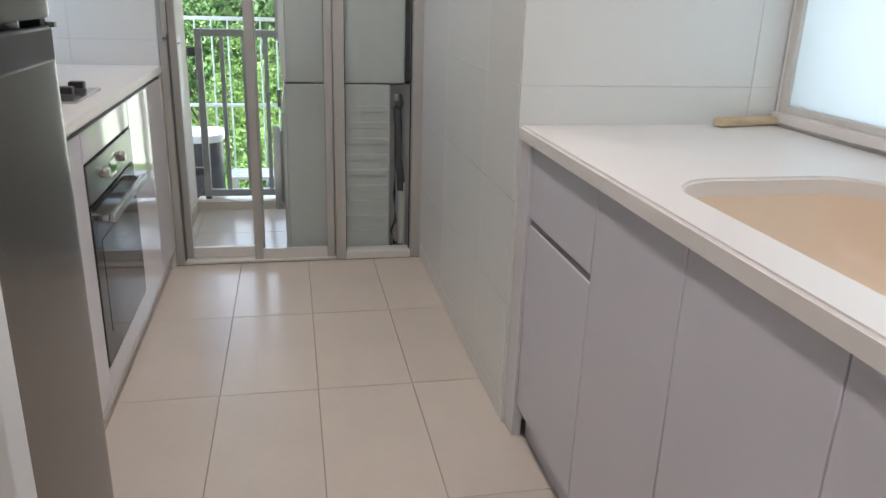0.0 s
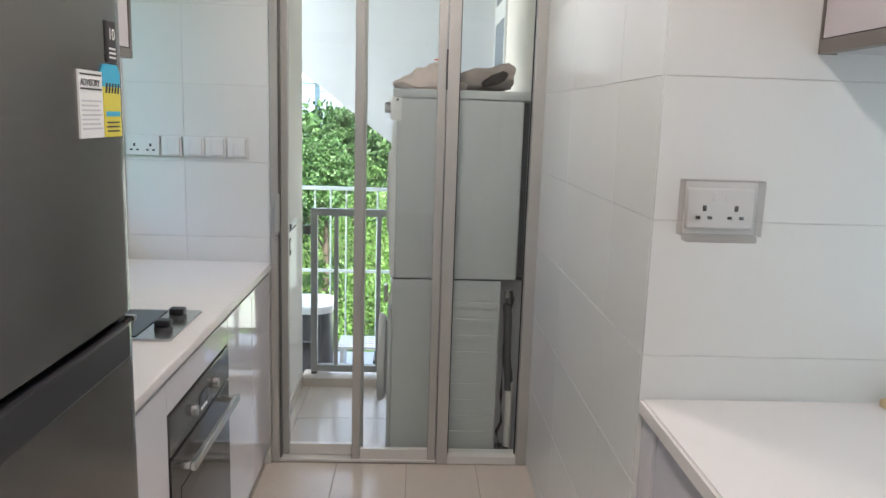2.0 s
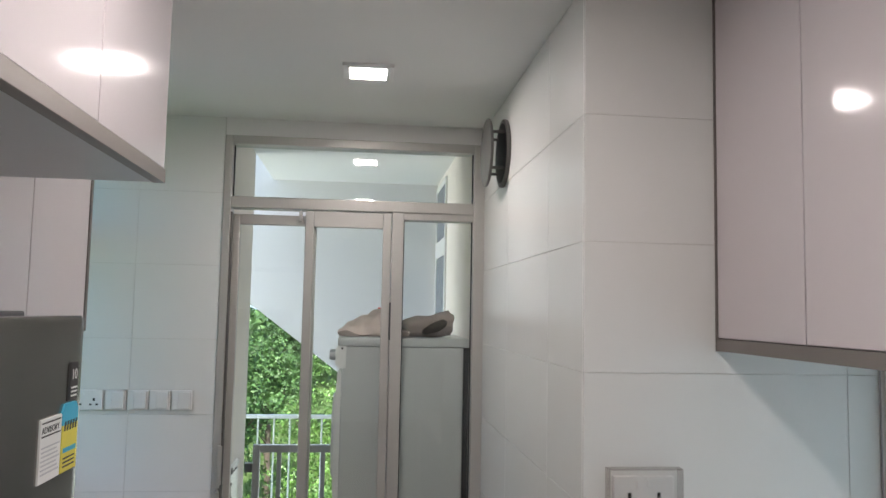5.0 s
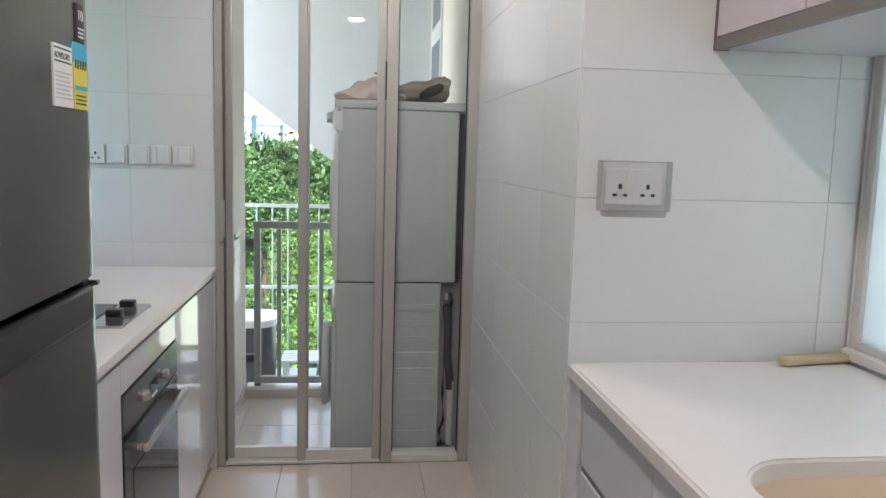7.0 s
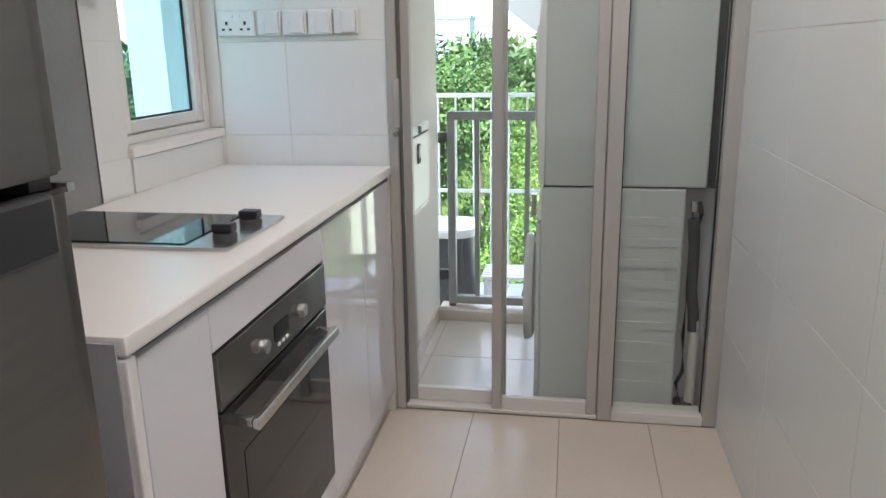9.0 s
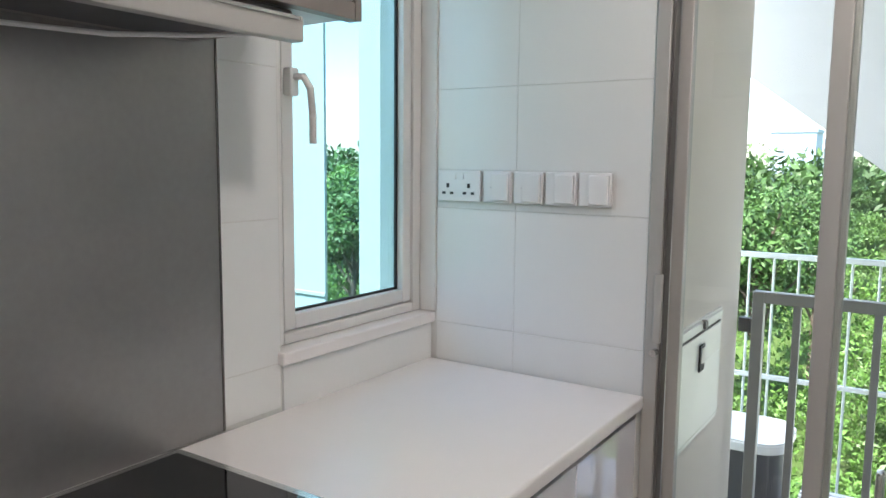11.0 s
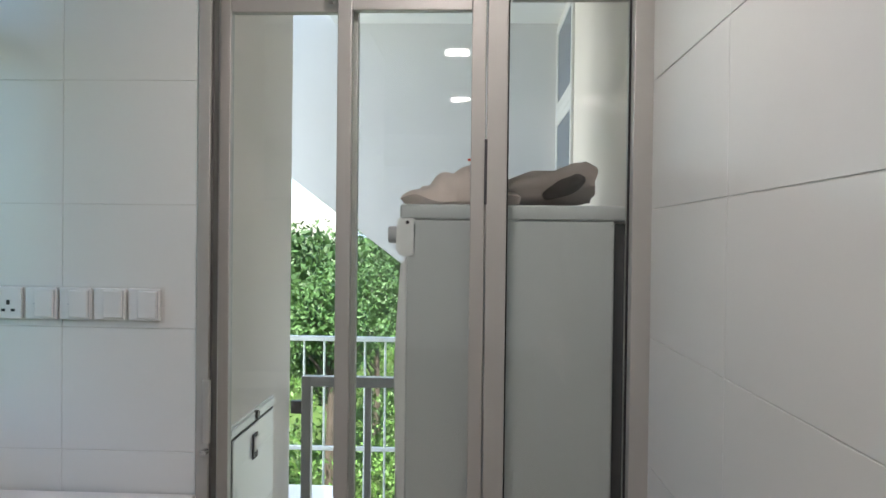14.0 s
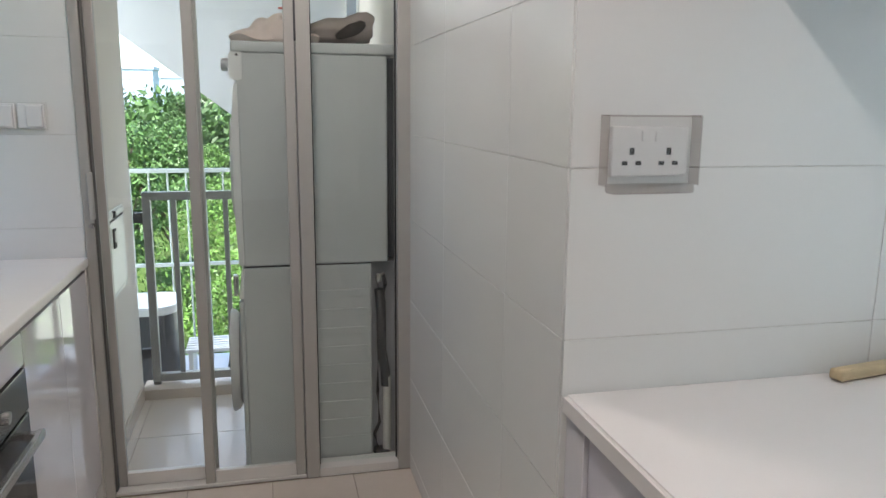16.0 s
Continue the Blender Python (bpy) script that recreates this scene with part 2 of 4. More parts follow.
def tube(points, r, seg=20):
    """A round tube through points."""
    bm = bmesh.new()
    rings = []
    pts = [Vector(p) for p in points]
    for i, p in enumerate(pts):
        d = (pts[min(i + 1, len(pts) - 1)] - pts[max(i - 1, 0)]).normalized()
        q = d.to_track_quat("Z", "Y")
        rings.append([bm.verts.new(p + q @ Vector((r * math.cos(k * math.tau / seg), r * math.sin(k * math.tau / seg), 0))) for k in range(seg)])
    for a, b in zip(rings, rings[1:]):
        for k in range(seg):
            bm.faces.new((a[k], a[(k + 1) % seg], b[(k + 1) % seg], b[k]))
    bm.faces.new(rings[0][::-1]), bm.faces.new(rings[-1])
    return bm


def mesh_of(name, bm, mat, smooth=True, angle=20):
    mesh = bpy.data.meshes.new(name)
    bm.to_mesh(mesh)
    bm.free()
    mesh.materials.append(mat)
    if smooth:
        mesh.shade_smooth()
        mesh.set_sharp_from_angle(angle=radians(angle))
    return mesh


def part(name, bm, mat, parent=None, label=""):
    ob = new(name, mesh_of(name, bm, mat, True, 70 if mat in (M_SINK, M_BAG, M_BAGDARK, M_WOOD) else 20))
    if parent:
        ob.parent = parent
    return tagged(ob, label)


def thing(name, label, category, group="", kind=""):
    return tagged(new(name), label, category, group, kind)


def setting(name, bm, mat, label, category):
    return tagged(part(name, bm, mat), label, category, "", "structure")


def bar_text(parent, name, text, size, m, mat):
    """Letters from the built-in font, as a mesh part."""
    cu = bpy.data.curves.new(name, "FONT")
    cu.body, cu.size, cu.extrude = text, size, 0.0003
    tmp = bpy.data.objects.new(name, cu)
    me = bpy.data.meshes.new_from_object(tmp)
    bpy.data.objects.remove(tmp)
    me.transform(m)
    me.materials.clear()
    me.materials.append(mat)
    ob = new(name, me)
    ob.parent = parent
    return ob


# ---- plan ----
YP, YR, XR, XL, XW, H = 3.46, 1.97, 0.597, -1.12, 1.336, 2.555
TOP = 0.893
YB = -2.0

# walls, floor, ceiling
floor = setting("floor", box(-1.4, YB - 0.1, -0.12, 1.6, YP + 0.02, -0.003), M_FGROUT, "beige porcelain tiled kitchen floor with thin dark joints", "floor")
ceiling = setting("ceiling", box(-1.4, YB - 0.1, H, 1.6, YP + 0.12, H + 0.15), M_CEIL, "flat white painted kitchen ceiling", "ceiling")
wall_east_far = setting("wall_1", box(XR - 0.0022, YR, 0, XR + 0.78, YP + 0.12, H), M_GROUT, "glossy white tiled wall beside the balcony door", "wall")
wall_alcove = setting("wall_2", box(XR + 0.0005, YR - 0.0095, 0, XW + 0.15, YR - 0.0005, H), M_GROUT, "glossy white tiled wall at the end of the sink counter", "wall")
wall_north = setting("wall_north", box(-1.30, YP - 0.0022, 0, -0.523, YP + 0.12, H), M_GROUT, "pale glossy tiled wall beside the balcony door", "wall")
lintel = setting("wall_3", box(-0.524, YP + 0.002, 2.478, XR + 0.006, YP + 0.12, H), M_PAINT, "white painted strip above the balcony door frame", "wall")
# the left wall, in pieces around its window
WY0, WY1, WZ0, WZ1 = 2.900, 3.452, 1.02, 2.46
bm = box(XL - 0.15, YB, 0, XL - 0.006, WY0, H)
box(XL - 0.15, WY0, 0, XL - 0.006, YP + 0.006, WZ0 - 0.03, bm=bm)
box(XL - 0.15, WY0, WZ1, XL - 0.006, YP + 0.006, H, bm=bm)
setting("wall_west", bm, M_GROUT, "white tiled wall with a window above the hob counter", "wall")
# the right wall around the sink window
RY0, RY1, RZ0, RZ1 = 0.2, 1.952, 0.93, 2.2
bm = box(XW, YB, 0, XW + 0.15, RY0, H)
box(XW, RY0, 0, XW + 0.15, YR, RZ0, bm=bm)
box(XW, RY0, RZ1, XW + 0.15, YR, H, bm=bm)
box(XW, RY1, RZ0, XW + 0.15, YR, RZ1, bm=bm)
setting("wall_east", bm, M_PAINT, "white painted wall with the window over the sink", "wall")
# unseen back wall and room shell, made up to close off the sun
bm = box(-1.4, YB - 0.1, 0, -0.85, YB, H)
box(0.85, YB - 0.1, 0, 1.6, YB, H, bm=bm)
box(-0.85, YB - 0.1, 2.35, 0.85, YB, H, bm=bm)
setting("wall_south", bm, M_PAINT, "unseen plain white wall with a wide opening, added behind the kitchen", "wall")
bm = box(-3.0, -5.2, 0, -2.9, YB - 0.1, H)
box(2.9, -5.2, 0, 3.0, YB - 0.1, H, bm=bm)
box(-3.0, -5.3, 0, 3.0, -5.2, H, bm=bm)
box(-3.0, YB - 0.1, 0, -1.4, YB, H, bm=bm)
box(1.6, YB - 0.1, 0, 3.0, YB, H, bm=bm)
setting("wall_5", bm, M_PAINT, "plain white walls of an unseen room, added to block the sun", "wall")
setting("floor_2", box(-3.0, -5.3, -0.12, 3.0, YB - 0.1, 0), M_FLOOR, "plain beige floor of the added, unseen room", "floor")
setting("ceiling_2", box(-3.0, -5.3, H, 3.0, YB - 0.1, H + 0.15), M_CEIL, "plain white ceiling of the added, unseen room", "ceiling")
setting("wall_4", box(-1.126, 0.98, 0, -0.36, 1.045, H, 0.003), M_PAINT, "white painted wall end beside the fridge", "wall")


# ---- balcony door, fixed pane and transom ----
door_set = thing("door_1", "taupe aluminium balcony door with fixed side pane and transom light", "door", "", "structure")
FY0, FY1 = YP - 0.012, YP + 0.075
part("frame_jamb", box(-0.522, FY0, 0, -0.490, FY1, 2.478, 0.003), M_FRAME, door_set)
part("frame_jamb", box(0.547, FY0, 0, 0.596, FY1, 2.478, 0.003), M_FRAME, door_set)
part("frame_head", box(-0.490, FY0, 2.441, 0.547, FY1, 2.478, 0.003), M_FRAME, door_set)
part("transom", box(-0.490, FY0, 2.168, 0.547, FY1, 2.216, 0.003), M_FRAME, door_set)
part("mullion", box(0.193, FY0, 0, 0.243, FY1, 2.168, 0.003), M_FRAME, door_set)
part("threshold", box(-0.490, FY0 + 0.005, 0.0, 0.193, FY1, 0.014, 0.003), M_FRAMELIGHT, door_set)
part("sill_rail", box(0.243, FY0, 0, 0.547, FY1, 0.036, 0.003), M_FRAMELIGHT, door_set)
part("fixed_stop", box(0.243, FY0 + 0.008, 2.138, 0.547, FY1, 2.168, 0.002), M_FRAME, door_set)
for x0, x1, z0, z1 in ((-0.490, 0.547, 2.216, 2.441), (0.243, 0.547, 0.036, 2.138)):
    p = part("glass_pane", box(x0, YP + 0.03, z0, x1, YP + 0.036, z1), M_GLASS, door_set, "clear glass pane")
    p.visible_shadow = False
    g = box(x0, YP + 0.024, z0, x0 + 0.005, YP + 0.03, z1)
    box(x1 - 0.005, YP + 0.024, z0, x1, YP + 0.03, z1, bm=g)
    part("gasket", g, M_GASKET, door_set)


def sliding_leaf(x0, x1, y, z0, z1, label, stile, head):
    leaf = part("door_leaf", box(x0, y, z0, x0 + stile, y + 0.03, z1, 0.003), M_FRAME, door_set, label)
    part("stile", box(x1 - stile, y, z0, x1, y + 0.03, z1, 0.003), M_FRAME, leaf)
    part("bottom_rail", box(x0 + stile, y + 0.001, z0, x1 - stile, y + 0.029, z0 + 0.05, 0.003), M_FRAMELIGHT, leaf)
    part("top_rail", box(x0 + stile, y + 0.001, z1 - head, x1 - stile, y + 0.029, z1, 0.003), M_FRAME, leaf)
    p = part("glass_pane", box(x0 + stile, y + 0.013, z0 + 0.05, x1 - stile, y + 0.018, z1 - head), M_GLASS, leaf, "clear glass pane")
    p.visible_shadow = False
    return leaf


left_leaf = sliding_leaf(-0.4835, -0.132, YP + 0.035, 0.016, 2.146, "rear sliding leaf of the balcony door", 0.028, 0.044)
front_leaf = sliding_leaf(-0.178, 0.190, YP - 0.002, 0.012, 2.164, "front sliding leaf of the balcony door", 0.036, 0.068)
part("track_end", box(-0.205, YP - 0.004, 2.120, -0.192, YP + 0.03, 2.164, 0.002), M_FRAME, front_leaf)
part("hinge", box(0.188, YP - 0.012, 1.62, 0.196, YP + 0.004, 1.78, 0.002), M_DARK, front_leaf)
part("guide", box(-0.4895, YP - 0.006, 0.02, -0.483, YP + 0.03, 2.15, 0.001), M_VENT, door_set, "dark guide channel")
part("latch", box(-0.502, YP - 0.024, 1.02, -0.482, YP - 0.0125, 1.18, 0.004), M_FRAME, door_set)
part("latch_knob", cyl((-0.495, YP - 0.035, 1.0), (-0.495, YP - 0.012, 1.0), 0.008, seg=12), M_STEELH, door_set)


# ---- left window ----
win = thing("window_1", "aqua tinted casement window with pale aluminium frame above the hob counter", "window", "", "structure")
fx0, fx1 = XL - 0.10, XL - 0.035
ZM = 2.06
part("window_frame", box(fx0, WY1 - 0.035, WZ0, fx1, WY1, WZ1, 0.004), M_FRAMELIGHT, win)
part("window_frame", box(fx0, WY0, WZ0, fx1, WY0 + 0.04, WZ1, 0.004), M_FRAMELIGHT, win)
part("bottom_rail", box(fx0, WY0 + 0.04, WZ0, fx1, WY1 - 0.035, WZ0 + 0.025, 0.004), M_FRAMELIGHT, win)
part("mid_rail", box(fx0, WY0 + 0.04, ZM, fx1, WY1 - 0.035, ZM + 0.06, 0.004), M_FRAMELIGHT, win)
part("top_rail", box(fx0, WY0 + 0.04, WZ1 - 0.04, fx1, WY1 - 0.035, WZ1, 0.004), M_FRAMELIGHT, win)
sy0, sy1, sz0, sz1 = WY0 + 0.044, WY1 - 0.04, WZ0 + 0.029, ZM - 0.004
sash = part("sash", box(fx0 + 0.01, sy1 - 0.035, sz0, fx1 - 0.004, sy1, sz1, 0.004), M_FRAMELIGHT, win)
part("stile", box(fx0 + 0.01, sy0, sz0, fx1 - 0.004, sy0 + 0.035, sz1, 0.004), M_FRAMELIGHT, sash)
part("rail", box(fx0 + 0.011, sy0 + 0.035, sz0, fx1 - 0.005, sy1 - 0.035, sz0 + 0.035, 0.004), M_FRAMELIGHT, sash)
part("rail", box(fx0 + 0.011, sy0 + 0.035, sz1 - 0.035, fx1 - 0.005, sy1 - 0.035, sz1, 0.004), M_FRAMELIGHT, sash)
gx = fx0 + 0.03
p = part("pane", box(gx, sy0 + 0.035, sz0 + 0.035, gx + 0.005, sy1 - 0.035, sz1 - 0.035), M_TINT, win, "aqua tinted glass pane")
p.visible_shadow = False
p = part("pane", box(gx, WY0 + 0.04, ZM + 0.06, gx + 0.005, WY1 - 0.035, WZ1 - 0.04), M_TINT, win, "aqua tinted glass pane")
p.visible_shadow = False
g = bmesh.new()
for a in ((sy1 - 0.043, sz0 + 0.035, sy1 - 0.035, sz1 - 0.035), (sy0 + 0.035, sz0 + 0.035, sy0 + 0.04, sz1 - 0.035), (sy0 + 0.04, sz0 + 0.035, sy1 - 0.043, sz0 + 0.041), (sy0 + 0.04, sz1 - 0.041, sy1 - 0.043, sz1 - 0.035)):
    box(gx + 0.006, a[0], a[1], gx + 0.012, a[2], a[3], bm=g)
part("gasket", g, M_GASKET, win, "black rubber glazing gasket")
hd = part("handle", box(fx1 - 0.004, sy0 + 0.004, 1.56, fx1 + 0.02, sy0 + 0.03, 1.62, 0.005), M_FRAMELIGHT, win, "curved pale window handle")
part("lever", tube([(fx1 + 0.014, sy0 + 0.017, 1.60), (fx1 + 0.04, sy0 + 0.022, 1.60), (fx1 + 0.052, sy0 + 0.03, 1.575), (fx1 + 0.054, sy0 + 0.034, 1.52), (fx1 + 0.052, sy0 + 0.036, 1.46)], 0.008), M_FRAMELIGHT, hd)
part("sill", box(XL - 0.10, WY0 - 0.01, WZ0 - 0.03, XL + 0.012, YP - 0.0005, WZ0 - 0.001, 0.004), M_TOP, win, "white window sill")
part("reveal", box(XL - 0.035, WY1 - 0.004, WZ0, XL + 0.016, YP - 0.0005, H - 0.002, 0.003), M_FRAMELIGHT, win, "pale corner trim")

# ---- window over the sink ----
win2 = thing("window_2", "frosted pale window with white frame above the sink counter", "window", "", "structure")
a0, a1 = XW + 0.006, XW + 0.06
for y0, z0, y1, z1, nm in ((RY1 - 0.03, RZ0, RY1, RZ1, "window_frame"), (RY0, RZ0, RY0 + 0.04, RZ1, "window_frame"), (RY0 + 0.04, RZ0, RY1 - 0.03, RZ0 + 0.02, "bottom_rail"), (RY0 + 0.04, RZ1 - 0.04, RY1 - 0.03, RZ1, "top_rail"), (1.02, RZ0 + 0.03, 1.07, RZ1 - 0.04, "mullion")):
    part(nm, box(a0, y0, z0, a1, y1, z1, 0.004), M_FRAMELIGHT, win2)
for y0, y1 in ((RY0 + 0.04, 1.02), (1.07, RY1 - 0.03)):
    p = part("pane", box(a0 + 0.012, y0, RZ0 + 0.02, a0 + 0.017, y1, RZ1 - 0.04), M_FROST, win2)
part("sill", box(XW - 0.012, RY0, RZ0 - 0.028, XW + 0.005, YR - 0.014, RZ0 - 0.001, 0.003), M_TOP, win2, "white window ledge")
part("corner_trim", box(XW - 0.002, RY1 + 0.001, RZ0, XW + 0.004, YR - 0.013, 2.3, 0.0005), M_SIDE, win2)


# ---- left base cabinets, worktop, hob, oven ----
worktop = thing("worktop", "white solid surface worktop with waterfall end over the oven", "worktop")
part("slab", box(XL + 0.002, 1.868, TOP - 0.032, -0.516, YP - 0.014, TOP, 0.006), M_TOP, worktop)
part("waterfall_end", box(XL + 0.002, 1.868, 0, -0.517, 1.892, TOP - 0.034, 0.004), M_TOP, worktop)
# grey sheet on the white waterfall end: its shade put into the colour
part("end_face", box(XL + 0.05, 1.864, 0.0, -0.530, 1.868, TOP - 0.01), M_SIDE, worktop, "grey sheet over the white end, its shade put into the colour")
# black strip in place of the shade beneath the slab's edge
part("shadow_gap", box(XL + 0.05, 1.895, TOP - 0.046, -0.538, YP - 0.02, TOP - 0.033), M_BLACK, worktop, "black strip standing in for the shade under the slab")

oven_unit = thing("oven_cabinet", "glossy white base cabinet housing the built-in oven", "cabinet")
part("body", box(XL + 0.02, 1.892, 0.08, -0.575, 2.105, TOP - 0.05), M_CAB, oven_unit)
part("filler_panel", box(-0.574, 1.892, 0.085, -0.548, 2.108, TOP - 0.047, 0.002), M_CAB, oven_unit)
part("top_panel", box(-0.574, 2.11, 0.762, -0.548, 2.712, TOP - 0.047, 0.002), M_CAB, oven_unit)
part("bottom_panel", box(-0.574, 2.11, 0.085, -0.548, 2.712, 0.165, 0.002), M_CAB, oven_unit)
part("edge_strip", box(-0.576, 1.881, 0.06, -0.556, 1.89, TOP - 0.047), M_EDGE, oven_unit)

oven = thing("oven", "built-in stainless steel oven with dark glass door and bar handle", "oven")
part("body", box(XL + 0.05, 2.12, 0.17, -0.572, 2.70, 0.755), M_DARK, oven)
cp = part("control_panel", box(-0.571, 2.114, 0.648, -0.544, 2.708, 0.756, 0.003), M_STEEL, oven, "brushed steel control panel")
part("display", box(-0.5445, 2.37, 0.68, -0.5425, 2.45, 0.715), M_BLACKGLASS, cp)
for ky in (2.30, 2.52):
    part("knob", cyl((-0.544, ky, 0.70), (-0.528, ky, 0.70), 0.017, 0.015, 20, 0.002), M_STEELH, cp, "round steel knob")
for i in range(3):
    part("button", box(-0.5445, 2.385 + 0.022 * i, 0.666, -0.542, 2.397 + 0.022 * i, 0.672), M_PLASTIC, cp)
dr = part("door", box(-0.571, 2.114, 0.17, -0.545, 2.708, 0.640, 0.003), M_DARKGLASS, oven, "dark glass oven door")
hdl = part("handle", box(-0.515, 2.165, 0.588, -0.497, 2.66, 0.612, 0.004), M_STEELH, dr, "steel bar handle")
for hy in (2.17, 2.635):
    part("bracket", box(-0.547, hy, 0.591, -0.514, hy + 0.02, 0.609, 0.003), M_STEELH, hdl)
part("inner_window", box(-0.5455, 2.19, 0.25, -0.5438, 2.63, 0.53), M_BLACKGLASS, dr)

oven.location = oven_unit.location = (0.022, 0.015, 0)
for y0, y1 in ((2.731, 3.09), (3.094, 3.425)):
    cab = thing("base_cabinet", "glossy white handleless base cabinet beside the oven", "cabinet", "left base cabinets")
    # body coloured dark so that the door seams look shaded
    part("body", box(XL + 0.02, y0 + 0.002, 0.08, -0.575, y1 - 0.002, TOP - 0.05), M_DARK, cab)
    part("door", box(-0.574, y0, 0.085, -0.526, y1, TOP - 0.047, 0.002), M_CAB, cab)
plinth = tagged(part("plinth", box(-0.60, 1.894, 0, -0.553, 3.427, 0.08, 0.002), M_TOP), "pale recessed plinth under the cabinets", "plinth")
tagged(part("filler_post", box(-0.60, 3.428, 0, -0.526, YP - 0.002, TOP - 0.035, 0.002), M_FRAMELIGHT), "pale filler post between cabinet and door frame", "post")

hob = thing("hob", "two-zone black glass hob with steel frame and two knobs", "hob")
hx0, hx1, hy0, hy1 = -1.10, -0.572, 2.310, 2.620
part("frame", prism(rounded(hx0, hy0, hx1, hy1, 0.012, 3), "z", TOP + 0.0005, TOP + 0.008, 0.002), M_STEELH, hob, "steel hob frame")
part("glass_top", box(hx0 + 0.02, hy0 + 0.02, TOP + 0.008, hx1 - 0.10, hy1 - 0.02, TOP + 0.0105), M_BLACKGLASS, hob, "black ceramic glass")
for ky in (2.405, 2.535):
    k = part("knob", cyl((hx1 - 0.05, ky, TOP + 0.008), (hx1 - 0.05, ky, TOP + 0.017), 0.026, 0.024, 24, 0.002), M_DARK, hob, "black hob knob")
    part("grip", box(hx1 - 0.072, ky - 0.016, TOP + 0.017, hx1 - 0.028, ky + 0.016, TOP + 0.037, 0.004), M_BLACK, k)

splash = thing("splash_panel", "brushed steel splash panel behind the hob", "splash panel")
part("sheet", box(XL - 0.004, 1.86, TOP + 0.001, XL + 0.003, 2.735, 1.655), M_SPLASH, splash)
part("edge_strip", box(XL - 0.004, 2.735, TOP + 0.001, XL + 0.005, 2.74, 1.655, 0.001), M_STEEL, splash)

# ---- cooker hood and upper cabinets ----
hood = thing("cooker_hood", "slim steel slide-out cooker hood under the wall cabinets", "cooker hood")
part("body", box(XL + 0.005, 2.07, 1.632, -0.86, 2.68, 1.662, 0.003), M_EDGE, hood)
part("front_lip", box(-0.86, 2.07, 1.61, -0.835, 2.68, 1.65, 0.003), M_FRAME, hood)
part("filter", box(XL + 0.06, 2.12, 1.626, -0.88, 2.64, 1.632), M_DARK, hood)
part("rail", box(-0.8345, 2.08, 1.642, -0.831, 2.67, 1.648, 0.001), M_STEELH, hood)
part("lamp_strip", box(-0.875, 2.40, 1.624, -0.862, 2.62, 1.632), M_PLASTIC, hood)
part("cable", tube([(XL + 0.02, 2.3, 1.612), (-1.0, 2.45, 1.604), (-0.93, 2.56, 1.612), (-0.87, 2.66, 1.625)], 0.004, 8), M_PLASTIC, hood)


def wall_cabinet(x0, x1, y0, y1, z0, z1, doors, facing, label, group):
    """A wall cabinet: box, and flush doors with a slim dark trim along the front's foot."""
    cab = thing("wall_cabinet", label, "cabinet", group)
    front = x1 if facing > 0 else x0
    back = x0 if facing > 0 else x1
    inner = front - facing * 0.022
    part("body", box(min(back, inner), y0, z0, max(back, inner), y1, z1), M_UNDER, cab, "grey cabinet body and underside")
    step = (y1 - y0) / doors
    for i in range(doors):
        a, b = sorted((inner + facing * 0.001, front))
        part("door", box(a, y0 + i * step + 0.0015, z0 + 0.029, b, y0 + (i + 1) * step - 0.0015, z1 - 0.002, 0.0015), M_UPPER, cab, "glossy pale cabinet door")
    a, b = sorted((inner, front + facing * 0.003))
    part("bottom_trim", box(a, y0, z0 - 0.002, b, y1, z0 + 0.027, 0.001), M_EDGE, cab, "taupe aluminium trim")
    return cab


wall_cabinet(XL + 0.004, -0.828, 1.90, 2.37, 1.663, H - 0.004, 1, 1, "glossy pale wall cabinet above the hob", "wall cabinets over the hob")
uc = wall_cabinet(XL + 0.004, -0.828, 2.372, 2.792, 1.663, H - 0.004, 1, 1, "glossy pale wall cabinet beside the window", "wall cabinets over the hob")
part("end_trim", box(-0.852, 2.7925, 1.661, -0.824, 2.809, H - 0.004, 0.001), M_EDGE, uc, "taupe edge trim")
wall_cabinet(XL + 0.004, -0.353, 1.05, 1.86, 2.01, H - 0.004, 2, 1, "deep glossy pale cabinet over the fridge", "")
rc = wall_cabinet(0.921, XW - 0.003, 0.15, 1.953, 1.668, H - 0.004, 5, -1, "glossy pale wall cabinet above the sink window", "")
part("end_trim", box(0.917, 1.9535, 1.665, 0.958, YR - 0.012, H - 0.004, 0.001), M_EDGE, rc, "dark taupe edge trim")

# ---- fridge ----
fridge = thing("fridge", "grey steel two-door fridge freezer beside the counter", "fridge")
FX, F0, F1 = -0.432, 1.07, 1.688
part("body", box(XL + 0.03, F0 + 0.004, 0.03, FX - 0.062, F1 - 0.004, 1.722, 0.006), M_STEEL, fridge)


def fridge_door(z0, z1, label):
    n = 40
    out = [(FX - 0.055, F0), (FX - 0.055, F1)]
    out += [(FX - 0.006 + 0.006 * math.sin(math.pi * (1 - i / n)) ** 0.3, F1 - (F1 - F0) * i / n) for i in range(n + 1)]
    return part("door", prism(out, "z", z0, z1, 0.004), M_STEEL, fridge, label)


upper = fridge_door(1.148, 1.728, "grey steel freezer door")
lower = fridge_door(0.05, 1.134, "grey steel fridge door")
grip = part("handle_recess", box(FX - 0.02, F0 + 0.05, 1.068, FX + 0.003, F1 - 0.03, 1.1345, 0.006), M_BLACK, lower, "black recessed grip")
part("hinge", box(FX - 0.05, F1 - 0.045, 1.134, FX - 0.012, F1 - 0.012, 1.148, 0.002), M_BLACK, lower)
